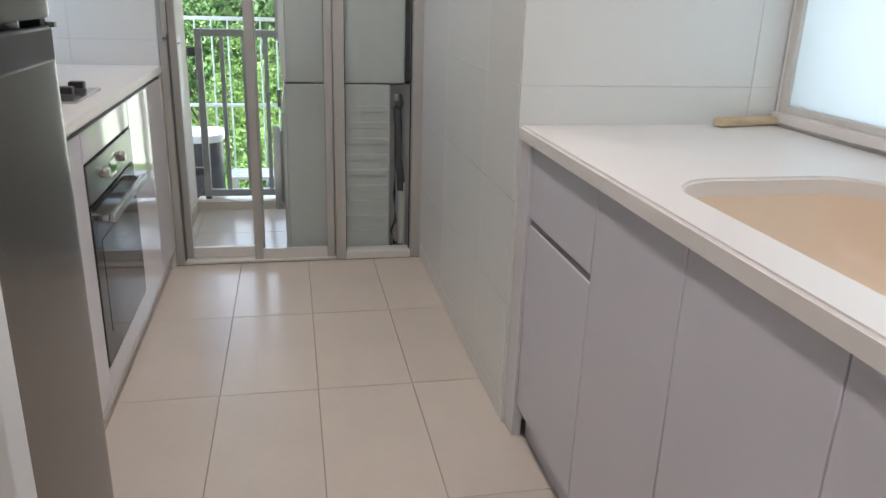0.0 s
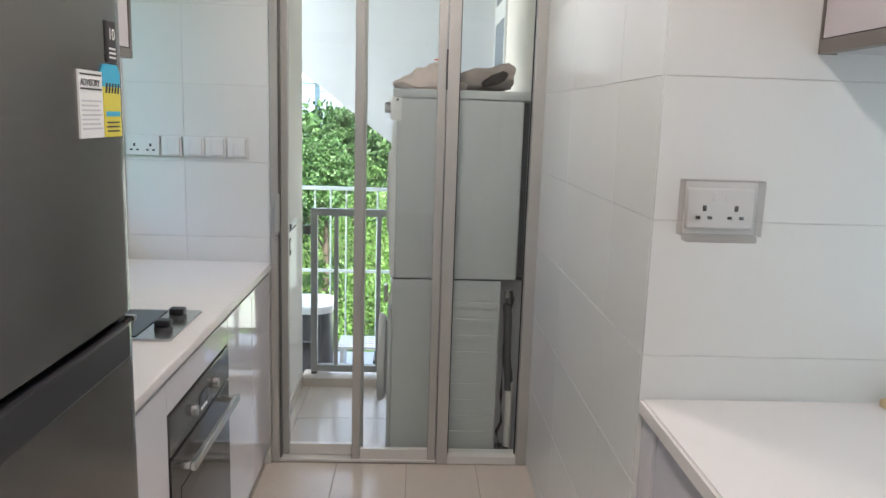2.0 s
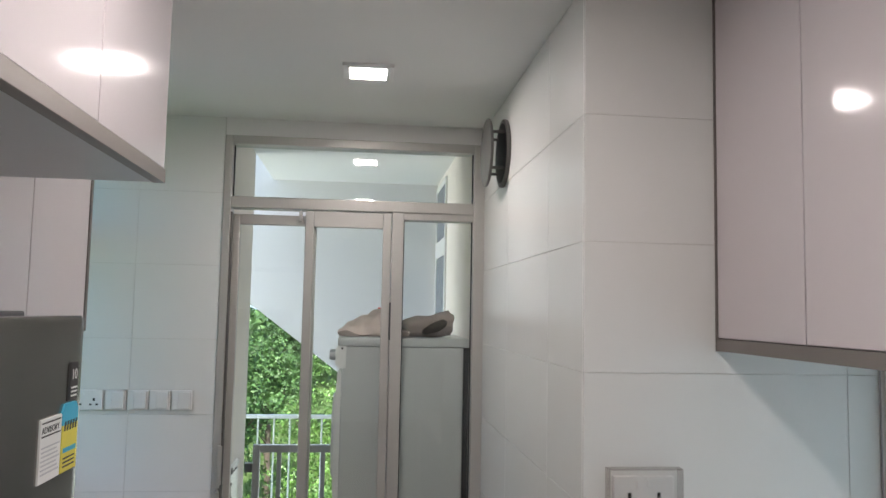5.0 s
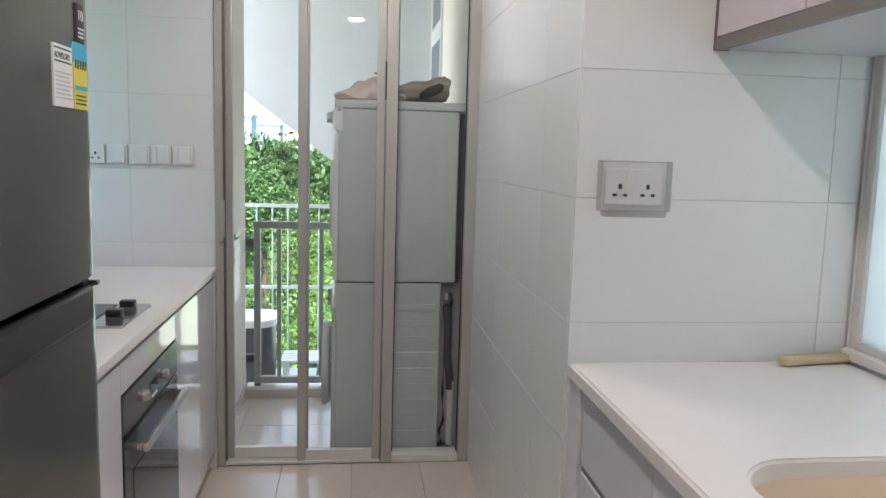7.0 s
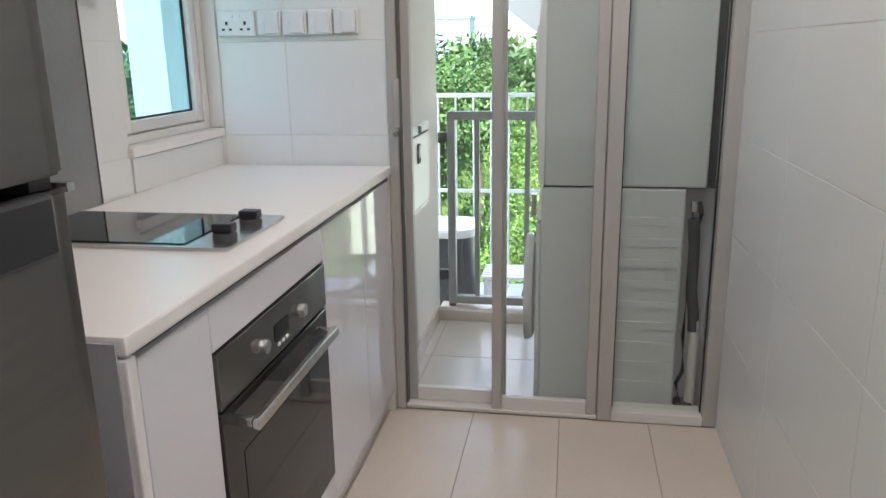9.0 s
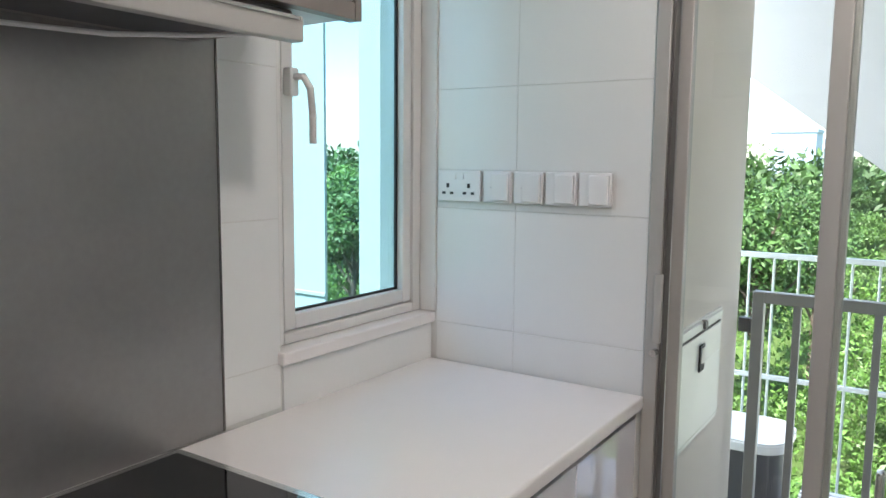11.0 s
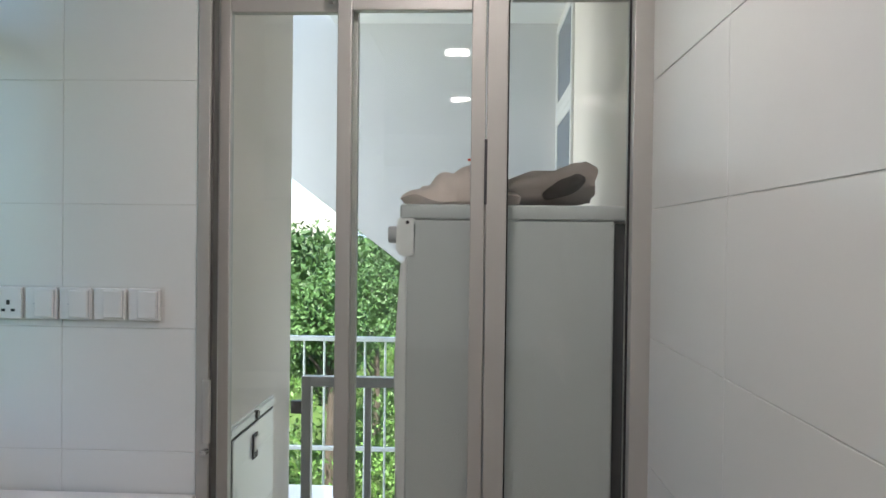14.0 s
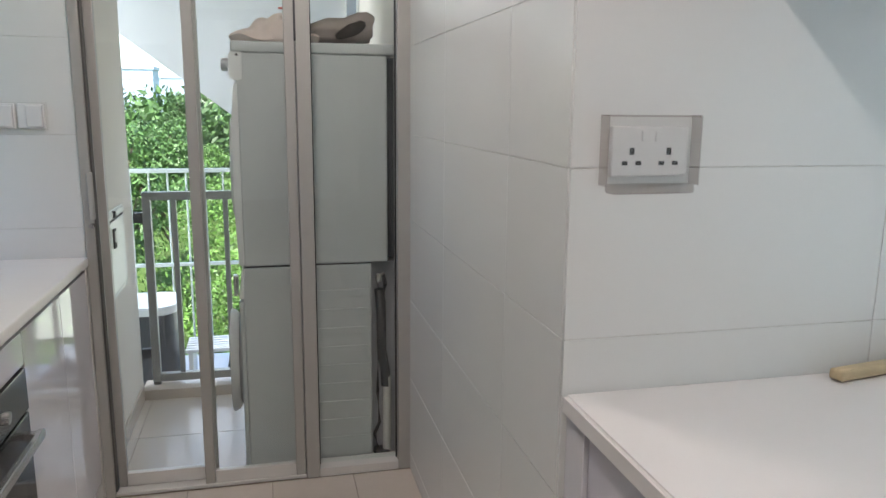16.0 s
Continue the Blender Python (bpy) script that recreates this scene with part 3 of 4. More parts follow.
part("top_cap", box(XL + 0.2, F0 + 0.05, 1.7225, FX - 0.09, F1 - 0.05, 1.735, 0.004), M_DARK, fridge)
part("chrome_edge", box(FX - 0.02, F1 - 0.009, 1.130, FX + 0.003, F1 + 0.003, 1.140, 0.001), M_STEELH, lower)
for fx in (XL + 0.08, FX - 0.12):
    for fy in (F0 + 0.05, F1 - 0.05):
        part("foot", cyl((fx, fy, 0), (fx, fy, 0.032), 0.018, seg=20), M_BLACK, fridge)


def on_front(y, z):
    return Matrix(((0, 0, 1, FX + 0.0035), (1, 0, 0, y), (0, 1, 0, z), (0, 0, 0, 1)))


adv = part("advisory_sticker", box(FX - 0.001, 1.488, 1.462, FX + 0.003, 1.572, 1.564), M_PAPER, upper, "white advisory sticker")
bar_text(adv, "lettering", "ADVISORY", 0.0145, on_front(1.492, 1.541), M_INK)
for i in range(7):
    part("line", box(FX + 0.003, 1.494, 1.475 + i * 0.007, FX + 0.0036, 1.566 - 0.006 * (i % 3), 1.4775 + i * 0.007), M_UNDER, adv)
part("rule", box(FX + 0.003, 1.492, 1.5565, FX + 0.0036, 1.568, 1.559), M_INK, adv)
part("rule", box(FX + 0.003, 1.492, 1.535, FX + 0.0036, 1.568, 1.5375), M_INK, adv)
lab = part("energy_sticker", box(FX - 0.002, 1.577, 1.462, FX + 0.003, 1.645, 1.542), M_YELLOW, upper, "yellow and blue energy sticker")
part("header", prism([(1.577, 1.542), (1.645, 1.542), (1.645, 1.565), (1.634, 1.578), (1.588, 1.578), (1.577, 1.565)], "x", FX - 0.002, FX + 0.0031), M_BLUE, lab)
for i in range(5):
    part("tick", prism([(1.583 + 0.012 * i, 1.532), (1.589 + 0.012 * i, 1.532), (1.593 + 0.012 * i, 1.548), (1.587 + 0.012 * i, 1.548)], "x", FX + 0.003, FX + 0.0037), M_INK, lab)
part("band", box(FX + 0.003, 1.583, 1.495, FX + 0.0036, 1.64, 1.503), M_BLUE, lab)
for i in range(3):
    part("line", box(FX + 0.003, 1.585, 1.47 + 0.007 * i, FX + 0.0036, 1.635, 1.4725 + 0.007 * i), M_INK, lab)
ten = part("warranty_badge", box(FX - 0.004, 1.612, 1.585, FX + 0.002, 1.648, 1.652, 0.002), M_INK, upper, "small black badge with a white number ten")
bar_text(ten, "lettering", "10", 0.026, on_front(1.616, 1.622) @ Matrix.Translation((0, 0, -0.001)), M_PAPER)
for i in range(3):
    part("line", box(FX + 0.0005, 1.617, 1.592 + 0.007 * i, FX + 0.0026, 1.643, 1.595 + 0.007 * i), M_PAPER, ten)

for sticker, up in ((adv, -0.001), (lab, -0.001), (ten, -0.005)):
    sticker.location = (0, 0.003 if sticker is ten else 0.012, up)

# ---- right base cabinets, worktop, sink ----
CX = 0.612
units = ((1.448, 1.873, True), (1.082, 1.445, False), (0.716, 1.079, False), (0.22, 0.713, False))
for y0, y1, drawer in units:
    cab = thing("base_cabinet", "pale lilac-grey base cabinet with drawer over door" if drawer else "pale lilac-grey base cabinet under the sink counter", "cabinet", "sink base cabinets")
    # dark body colour stands in for the shade in the seams between fronts
    part("body", box(CX + 0.024, y0 + 0.002, 0.1, XW - 0.02, y1 - 0.002, 0.70 if y1 < 1.447 else TOP - 0.05), M_DARK, cab)
    if drawer:
        part("drawer_front", box(CX, y0, 0.664, CX + 0.022, y1, TOP - 0.042, 0.002), M_CABGREY, cab)
        part("grip_channel", box(CX + 0.006, y0, 0.644, CX + 0.022, y1, 0.664), M_EDGE, cab, "dark bronze grip channel")
        part("door", box(CX, y0, 0.105, CX + 0.022, y1, 0.644, 0.002), M_CABGREY, cab)
    else:
        part("door", box(CX, y0, 0.105, CX + 0.022, y1, TOP - 0.042, 0.002), M_CABGREY, cab)
tagged(part("end_panel", box(CX - 0.008, 1.877, 0, CX + 0.02, YR - 0.013, TOP - 0.036, 0.002), M_CAB), "white end panel of the sink cabinets", "panel")
tagged(part("plinth", box(CX + 0.033, 0.2, 0, CX + 0.048, 1.875, 0.1, 0.002), M_CABGREY), "grey recessed plinth under the sink cabinets", "plinth")

top2 = thing("sink_worktop", "white solid surface worktop around the cream sink", "worktop")
SX0, SX1, SY0, SY1 = 0.692, 1.14, 0.56, 1.345
bm = bmesh.new()
outer = [(0.596, 0.2), (XW - 0.004, 0.2), (XW - 0.004, YR - 0.013), (0.596, YR - 0.013)]
hole = rounded(SX0, SY0, SX1, SY1, 0.12, 10)
for zz, flip in ((TOP, False), (TOP - 0.035, True)):
    vo = [bm.verts.new((x, y, zz)) for x, y in outer]
    vh = [bm.verts.new((x, y, zz)) for x, y in hole]
    es = [bm.edges.new((r[i], r[(i + 1) % len(r)])) for r in (vo, vh) for i in range(len(r))]
    bmesh.ops.triangle_fill(bm, use_beauty=True, use_dissolve=False, edges=es)
    if flip:
        for a, b in ((prev_o, vo), (prev_h, vh)):
            for i in range(len(a)):
                j = (i + 1) % len(a)
                bm.faces.new((a[i], a[j], b[j], b[i]))
    prev_o, prev_h = vo, vh
bmesh.ops.recalc_face_normals(bm, faces=bm.faces[:])
rim = [e for e in bm.edges if abs(e.verts[0].co.z - TOP) < 1e-5 and abs(e.verts[1].co.z - TOP) < 1e-5 and any(abs(f.normal.z) < 0.5 for f in e.link_faces)]
bmesh.ops.bevel(bm, geom=rim, offset=0.006, segments=3, affect="EDGES")
part("slab", bm, M_TOP, top2)
# the dark line below this slab is shade, painted as a black strip
part("shadow_gap", box(CX + 0.002, 0.21, TOP - 0.044, CX + 0.02, 1.9, TOP - 0.035), M_BLACK, top2, "black strip painted as the shade below the slab")

sink = thing("sink", "cream moulded undermount sink bowl with round corners", "sink")
bm = bmesh.new()
rings = []
for inset, depth, rad in ((-0.006, 0.0, 0.12), (0.004, -0.05, 0.12), (0.02, -0.13, 0.11), (0.05, -0.165, 0.09), (0.10, -0.172, 0.06)):
    rings.append([bm.verts.new((x, y, TOP - 0.006 + depth)) for x, y in rounded(SX0 + inset, SY0 + inset, SX1 - inset, SY1 - inset, rad, 10)])
for a, b in zip(rings, rings[1:]):
    for i in range(len(a)):
        j = (i + 1) % len(a)
        bm.faces.new((a[i], a[j], b[j], b[i]))
bm.faces.new(rings[-1])
part("bowl", bm, M_SINK, sink)
part("drain", cyl((0.9, 0.88, TOP - 0.177), (0.9, 0.88, TOP - 0.172), 0.045, seg=24), M_STEELH, sink, "steel drain")

STICK_SHIFT = Matrix.Translation((-0.005, 0.012, 0))
stick = thing("wooden_stick", "short pale wooden batten lying against the tiled wall", "wood stick")
bm = box(1.135, 1.895, TOP + 0.001, 1.335, 1.925, TOP + 0.024, 0.006, 2)
for v in bm.verts:
    v.co += Vector(noise.noise_vector(v.co * 22)) * 0.0035
moved(bm, STICK_SHIFT @ Matrix.Translation((1.235, 1.91, 0)) @ pose(0, 0, 0, 0, 0, 8) @ Matrix.Translation((-1.235, -1.91, 0)))
part("batten", bm, M_WOOD, stick)
part("screw", cyl((1.16, 1.902, TOP + 0.02), (1.16, 1.902, TOP + 0.024), 0.004, seg=10), M_DARK, stick)


# ---- sockets and switches ----
def socket_holes(parent, x, y, z, s):
    """The three slots of one outlet on a face that looks along -y."""
    part("slot", box(x - 0.004 * s, y - 0.001, z + 0.012 * s, x + 0.004 * s, y + 0.002, z + 0.024 * s), M_INK, parent)
    for dx in (-0.013, 0.013):
        part("slot", box(x + dx * s - 0.005 * s, y - 0.001, z - 0.006 * s, x + dx * s + 0.005 * s, y + 0.002, z + 0.001 * s), M_INK, parent)


ps = thing("wall_socket", "white double wall socket under a clear splash cover", "socket")
plate = part("plate", box(0.661, YR - 0.026, 1.288, 0.807, YR - 0.012, 1.376, 0.004), M_PLASTIC, ps)
for sx in (0.699, 0.769):
    socket_holes(plate, sx, YR - 0.027, 1.315, 1.0)
    part("rocker", box(sx + (0.017 if sx < 0.73 else -0.027), YR - 0.029, 1.350, sx + (0.027 if sx < 0.73 else -0.017), YR - 0.025, 1.368, 0.001), M_PLASTIC, plate)
cover = part("cover", box(0.649, YR - 0.045, 1.277, 0.819, YR - 0.042, 1.392, 0.001, 1), M_ACRYL, ps, "clear acrylic splash cover")
for a in ((0.645, 1.274, 0.649, 1.395), (0.819, 1.274, 0.823, 1.395), (0.649, 1.392, 0.819, 1.395)):
    part("cover_side", box(a[0], YR - 0.042, a[1], a[2], YR - 0.012, a[3], 0.001, 1), M_ACRYLEDGE, cover)
part("cover_lip", box(0.655, YR - 0.047, 1.260, 0.813, YR - 0.015, 1.2765, 0.005, 2), M_ACRYLEDGE, cover)
for ob in (cover, *cover.children):
    ob.visible_shadow = False

row = thing("switch_row", "row of white switches and a double socket on a clear backing", "switches")
part("backing", box(-1.098, YP - 0.006, 1.316, -0.604, YP + 0.001, 1.406, 0.002), M_ACRYL, row, "clear backing plate")
pl = part("socket_plate", box(-1.094, YP - 0.016, 1.322, -0.965, YP - 0.006, 1.402, 0.003), M_PLASTIC, row)
for sx in (-1.062, -0.998):
    socket_holes(pl, sx, YP - 0.017, 1.346, 0.95)
    part("rocker", box(sx - 0.004 + (0.02 if sx < -1.03 else -0.02), YP - 0.018, 1.38, sx + 0.004 + (0.02 if sx < -1.03 else -0.02), YP - 0.015, 1.394, 0.001), M_PLASTIC, pl)
for i in range(4):
    sx = -0.955 + 0.0875 * i
    sp = part("switch_plate", box(sx, YP - 0.015, 1.322, sx + 0.08, YP - 0.006, 1.402, 0.003), M_PLASTIC, row)
    part("rocker", box(sx + 0.026, YP - 0.023, 1.328, sx + 0.074, YP - 0.0145, 1.396, 0.003), M_PLASTIC, sp)
    # shadow line beside the rocker, painted as a thin grey strip
    part("rocker_edge", box(sx + 0.0742, YP - 0.019, 1.329, sx + 0.0755, YP - 0.0148, 1.395), M_UNDER, sp)
    part("mark", box(sx + 0.055 - 0.03 * (i < 2), YP - 0.0228, 1.36, sx + 0.064, YP - 0.0215, 1.3625), M_UNDER, sp)

# ---- round vent on the tiled wall ----
vent = thing("wall_vent", "round dark vent cap standing off the tiled wall", "vent")
VY, VZ = 2.985, 2.345
part("backing", box(XR - 0.003, VY - 0.13, VZ - 0.15, XR + 0.002, VY + 0.12, VZ + 0.14), M_TAN, vent, "bare tan plaster patch")
part("collar", cyl((XR - 0.018, VY, VZ), (XR - 0.002, VY, VZ), 0.128, seg=48, bevel=0.003), M_VENT, vent)
part("hole", cyl((XR - 0.0195, VY, VZ), (XR - 0.017, VY, VZ), 0.112, seg=48), M_GASKET, vent, "black vent opening")
part("cap", cyl((XR - 0.078, VY, VZ), (XR - 0.068, VY, VZ), 0.128, seg=48, bevel=0.003), M_VENT, vent, "round dark grey cap")
for a in (45, 135, 225, 315):
    dy, dz = 0.095 * math.cos(radians(a)), 0.095 * math.sin(radians(a))
    part("spacer", cyl((XR - 0.069, VY + dy, VZ + dz), (XR - 0.016, VY + dy, VZ + dz), 0.006, seg=10), M_VENT, vent)

# ---- ceiling lamps ----
for lx, ly in LAMPS:
    cl = thing("ceiling_light", "small square recessed ceiling light, switched on", "lamp", "ceiling lights")
    fr = box(lx - 0.085, ly - 0.085, H - 0.012, lx + 0.085, ly - 0.062, H - 0.0005, 0.002)
    box(lx - 0.085, ly + 0.062, H - 0.012, lx + 0.085, ly + 0.085, H - 0.0005, 0.002, bm=fr)
    box(lx - 0.085, ly - 0.062, H - 0.012, lx - 0.062, ly + 0.062, H - 0.0005, 0.002, bm=fr)
    box(lx + 0.062, ly - 0.062, H - 0.012, lx + 0.085, ly + 0.062, H - 0.0005, 0.002, bm=fr)
    part("frame", fr, M_PLASTIC, cl)
    part("diffuser", box(lx - 0.062, ly - 0.062, H - 0.008, lx + 0.062, ly + 0.062, H - 0.002), M_LAMP, cl)

# ---- balcony ----
BX0, BX1, BZ = -0.55, 0.577, -0.03
setting("floor_balcony", box(BX0 - 0.15, YP + 0.02, BZ - 0.12, BX1 + 0.15, 4.47, BZ - 0.003), M_FGROUT, "beige tiled balcony floor", "floor")
setting("balcony_wall", box(BX0 - 0.15, YP + 0.12, BZ - 0.2, BX0, 4.53, 2.75), M_CREAM, "cream painted balcony side wall", "wall")
setting("balcony_kerb", box(BX0, 4.47, BZ - 0.3, BX1, 4.62, 0.02, 0.006), M_FLOOR, "tiled balcony kerb under the gate", "kerb")
setting("balcony_ceiling", box(BX0, YP + 0.12, 2.62, BX1, 5.40, 2.75), M_CEIL, "white balcony ceiling", "ceiling")
setting("skirting", box(BX0, YP + 0.125, BZ, BX0 + 0.012, 4.468, BZ + 0.075, 0.002), M_FLOOR, "beige tile skirting along the balcony wall", "skirting")
N0, N1 = 4.78, 5.37
bw = box(BX1, YP + 0.12, BZ - 0.2, BX1 + 0.15, N0, 2.75)
box(BX1, N1, BZ - 0.2, BX1 + 0.15, 5.40, 2.75, bm=bw)
box(BX1, N0, BZ - 0.2, BX1 + 0.15, N1, 0.5, bm=bw)
box(BX1, N0, 2.58, BX1 + 0.15, N1, 2.75, bm=bw)
setting("balcony_wall_east", bw, M_CREAM, "cream painted balcony wall with a tall window", "wall")
nw = thing("window_3", "tall dark window with white frame in the balcony wall", "window", "", "structure")
for z0, z1 in ((0.5, 2.13), (2.17, 2.58)):
    g = box(BX1 - 0.012, N0, z0, BX1 + 0.05, N0 + 0.035, z1, 0.003)
    box(BX1 - 0.012, N1 - 0.05, z0, BX1 + 0.05, N1, z1, 0.003, bm=g)
    box(BX1 - 0.012, N0 + 0.035, z0, BX1 + 0.05, N1 - 0.05, z0 + 0.035, 0.003, bm=g)
    box(BX1 - 0.012, N0 + 0.035, z1 - 0.035, BX1 + 0.05, N1 - 0.05, z1, 0.003, bm=g)
    part("window_frame", g, M_PLASTIC, nw)
    part("pane", box(BX1 - 0.007, N0 + 0.035, z0 + 0.035, BX1 + 0.026, N1 - 0.05, z1 - 0.035), M_FARGLASS, nw)
part("transom", box(BX1 - 0.012, N0, 2.13, BX1 + 0.05, N1, 2.17, 0.003), M_PLASTIC, nw)
# slanted wall beyond the gate
sl = prism([(-1.9, 2.695), (-0.6, 1.714), (0.74, 0.70), (1.6, 0.05), (1.6, 3.6), (-1.9, 3.6)], "y", 5.40, 5.48)
setting("slanted_wall", sl, M_OUTWALL, "white painted wall with a slanting lower edge", "wall")

# access panel
ap = thing("access_panel", "white access panel with a small latch on the balcony wall", "panel")
part("frame", box(BX0, 3.772, 0.612, BX0 + 0.008, 4.262, 0.972, 0.002), M_PLASTIC, ap)
# black sheet under the lid: its rim shows as the gap's shade
part("gap", box(BX0 + 0.008, 3.788, 0.629, BX0 + 0.0095, 4.246, 0.935), M_INK, ap, "black sheet whose rim paints the shade around the lid")
part("lid", box(BX0 + 0.0095, 3.794, 0.635, BX0 + 0.014, 4.240, 0.929, 0.002), M_PLASTIC, ap)
part("top_strip", box(BX0 + 0.0085, 3.780, 0.946, BX0 + 0.014, 4.254, 0.965, 0.002), M_PLASTIC, ap)
part("knob", cyl((BX0 + 0.007, 4.03, 0.955), (BX0 + 0.022, 4.03, 0.955), 0.014, seg=16), M_VENT, ap)
lt = part("latch", box(BX0 + 0.0142, 3.98, 0.82, BX0 + 0.02, 4.03, 0.90, 0.002), M_INK, ap)
part("tag", box(BX0 + 0.0201, 3.986, 0.845, BX0 + 0.023, 4.022, 0.89, 0.001), M_PAPER, lt)

# gate
gate = thing("balcony_gate", "grey painted metal gate with upright bars, hinged to the wall", "gate")
GY = 4.535
part("gate_frame", box(-0.505, GY, 0.035, -0.467, GY + 0.04, 0.988, 0.003), M_RAIL, gate)
part("gate_frame", box(0.47, GY, 0.035, 0.508, GY + 0.04, 0.988, 0.003), M_RAIL, gate)
part("top_rail", box(-0.467, GY, 0.948, 0.47, GY + 0.04, 0.988, 0.003), M_RAIL, gate)
part("bottom_rail", box(-0.467, GY, 0.035, 0.47, GY + 0.04, 0.075, 0.003), M_RAIL, gate)
for i in range(7):
    gx_ = -0.362 + 0.1205 * i
    part("bar", box(gx_ - 0.012, GY + 0.008, 0.075, gx_ + 0.012, GY + 0.032, 0.948, 0.002), M_RAIL, gate)
for z in (0.16, 0.84):
    part("hinge", box(-0.548, GY + 0.0, z, -0.505, GY + 0.03, z + 0.05, 0.003), M_DARK, gate)
part("pivot_foot", box(-0.503, GY + 0.005, 0.018, -0.469, GY + 0.035, 0.036, 0.002), M_DARK, gate)

# outer railing and ledge
setting("ledge", box(-1.4, 4.62, -0.30, 1.2, 5.62, -0.19), M_OUTWALL, "white concrete ledge outside the gate", "ledge")
rail = thing("railing", "thin white painted railing at the edge of the ledge", "railing")
part("top_rail", box(-1.3, 5.5, 0.995, 1.1, 5.53, 1.02, 0.003), M_RAILW, rail)
part("mid_rail", box(-1.3, 5.505, 0.42, 1.1, 5.525, 0.442, 0.003), M_RAILW, rail)
for i in range(22):
    part("bar", cyl((-1.25 + 0.107 * i, 5.515, -0.19), (-1.25 + 0.107 * i, 5.515, 0.995), 0.006, seg=8), M_RAILW, rail)

acu = thing("condenser_unit", "black outdoor unit with a white rounded lid on the ledge", "outdoor unit")
part("casing", prism(rounded(-1.05, 4.86, -0.435, 5.2, 0.10, 6), "z", -0.19, 0.29, 0.004), M_DARK, acu)
part("lid", prism(rounded(-1.07, 4.84, -0.415, 5.22, 0.11, 6), "z", 0.29, 0.335, 0.008), M_PLASTIC, acu, "white rounded lid")
bench = thing("slatted_stand", "white slatted stand on the ledge", "stand")
for i in range(6):
    part("slat", box(-0.40, 5.02 + 0.045 * i, 0.015, 0.05, 5.052 + 0.045 * i, 0.035, 0.003), M_PLASTIC, bench)
for x in (-0.385, 0.01):
    part("leg", box(x, 5.03, -0.19, x + 0.025, 5.26, 0.015, 0.003), M_PLASTIC, bench)
tagged(part("storage_box", box(-0.17, 5.0, -0.19, 0.10, 5.28, -0.05, 0.008), M_DARK), "dark plastic box under the slatted stand", "box")


# ---- washing machine and dryer ----
MX0, MY0, MY1 = -0.03, 3.560, 4.15
wash = thing("washing_machine", "white front-loading washing machine with its door ajar", "washing machine")
wb = part("body", box(MX0 + 0.012, MY0, BZ + 0.012, 0.462, MY1, 0.808, 0.008), M_ENAMEL, wash)
for i in range(9):
    z = 0.08 + 0.075 * i
    part("rib", box(0.19, MY0 - 0.004, z, 0.45, MY0 + 0.002, z + 0.03, 0.002), M_ENAMEL, wb)
part("side_seam", box(0.04, MY0 - 0.0015, 0.0, 0.043, MY0 + 0.001, 0.78), M_UNDER, wb)
part("front_panel", box(MX0 - 0.004, MY0 + 0.004, 0.02, MX0 + 0.013, MY1 - 0.004, 0.68, 0.006), M_ENAMEL, wash)
part("control_panel", prism([(MX0 - 0.004, 0.69), (MX0 + 0.02, 0.69), (MX0 + 0.02, 0.806), (MX0 + 0.01, 0.806)], "y", MY0 + 0.004, MY1 - 0.004, 0.002), M_PLASTIC, wash)
dm = Matrix.Translation((MX0 - 0.035, 3.85, 0.36)) @ pose(0, 0, 0, 0, 0, 0)
dd = part("door", moved(cyl((-0.016, 0, 0), (0.016, 0, 0), 0.215, 0.20, 48, 0.006), dm), M_PLASTIC, wash, "round white machine door")
part("door_ring", moved(cyl((0.016, 0, 0), (0.030, 0, 0), 0.175, 0.19, 48, 0.003), dm), M_UNDER, dd)
part("blue_label", box(MX0 - 0.006, 3.60, 0.50, MX0 - 0.0045, 3.66, 0.62), M_BLUE, wash, "light blue sticker")
part("handle", box(MX0 - 0.022, 3.565, 0.70, MX0 - 0.004, 3.60, 0.78, 0.006), M_STEELH, wash)
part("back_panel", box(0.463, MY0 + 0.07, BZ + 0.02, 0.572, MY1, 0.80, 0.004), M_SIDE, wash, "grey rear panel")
for x in (0.06, 0.42):
    for y in (MY0 + 0.05, MY1 - 0.05):
        part("foot", cyl((x, y, BZ), (x, y, BZ + 0.014), 0.02, seg=12), M_BLACK, wash)

part("gap_strip", box(MX0 + 0.02, MY0 + 0.003, 0.8085, 0.46, MY1 - 0.003, 0.8115), M_BLACK, wash)
dry = thing("dryer", "white tumble dryer stacked on the washing machine", "dryer")
part("body", box(MX0 + 0.02, MY0, 0.812, 0.527, MY1, 1.585, 0.006), M_ENAMEL, dry)
part("top", box(MX0 + 0.002, MY0 - 0.006, 1.585, 0.563, MY1 + 0.004, 1.625, 0.009, 3), M_ENAMEL, dry)
part("control_panel", prism([(-0.038, 1.505), (-0.02, 1.488), (0.012, 1.488), (0.012, 1.60), (-0.02, 1.60), (-0.036, 1.58)], "y", MY0 - 0.003, MY1 + 0.002, 0.003), M_PLASTIC, dry)
part("front_panel", prism([(-0.028, 0.815), (-0.009, 0.815), (-0.009, 1.486), (-0.026, 1.47), (-0.036, 1.3), (-0.036, 1.0)], "y", MY0 + 0.002, MY1 - 0.002, 0.004), M_PLASTIC, dry)
part("side_seam", box(0.006, MY0 - 0.0012, 0.82, 0.0085, MY0 + 0.001, 1.58), M_UNDER, dry)
part("screw", cyl((-0.008, MY0 - 0.007, 1.577), (-0.008, MY0 - 0.002, 1.577), 0.005, seg=10), M_INK, dry)
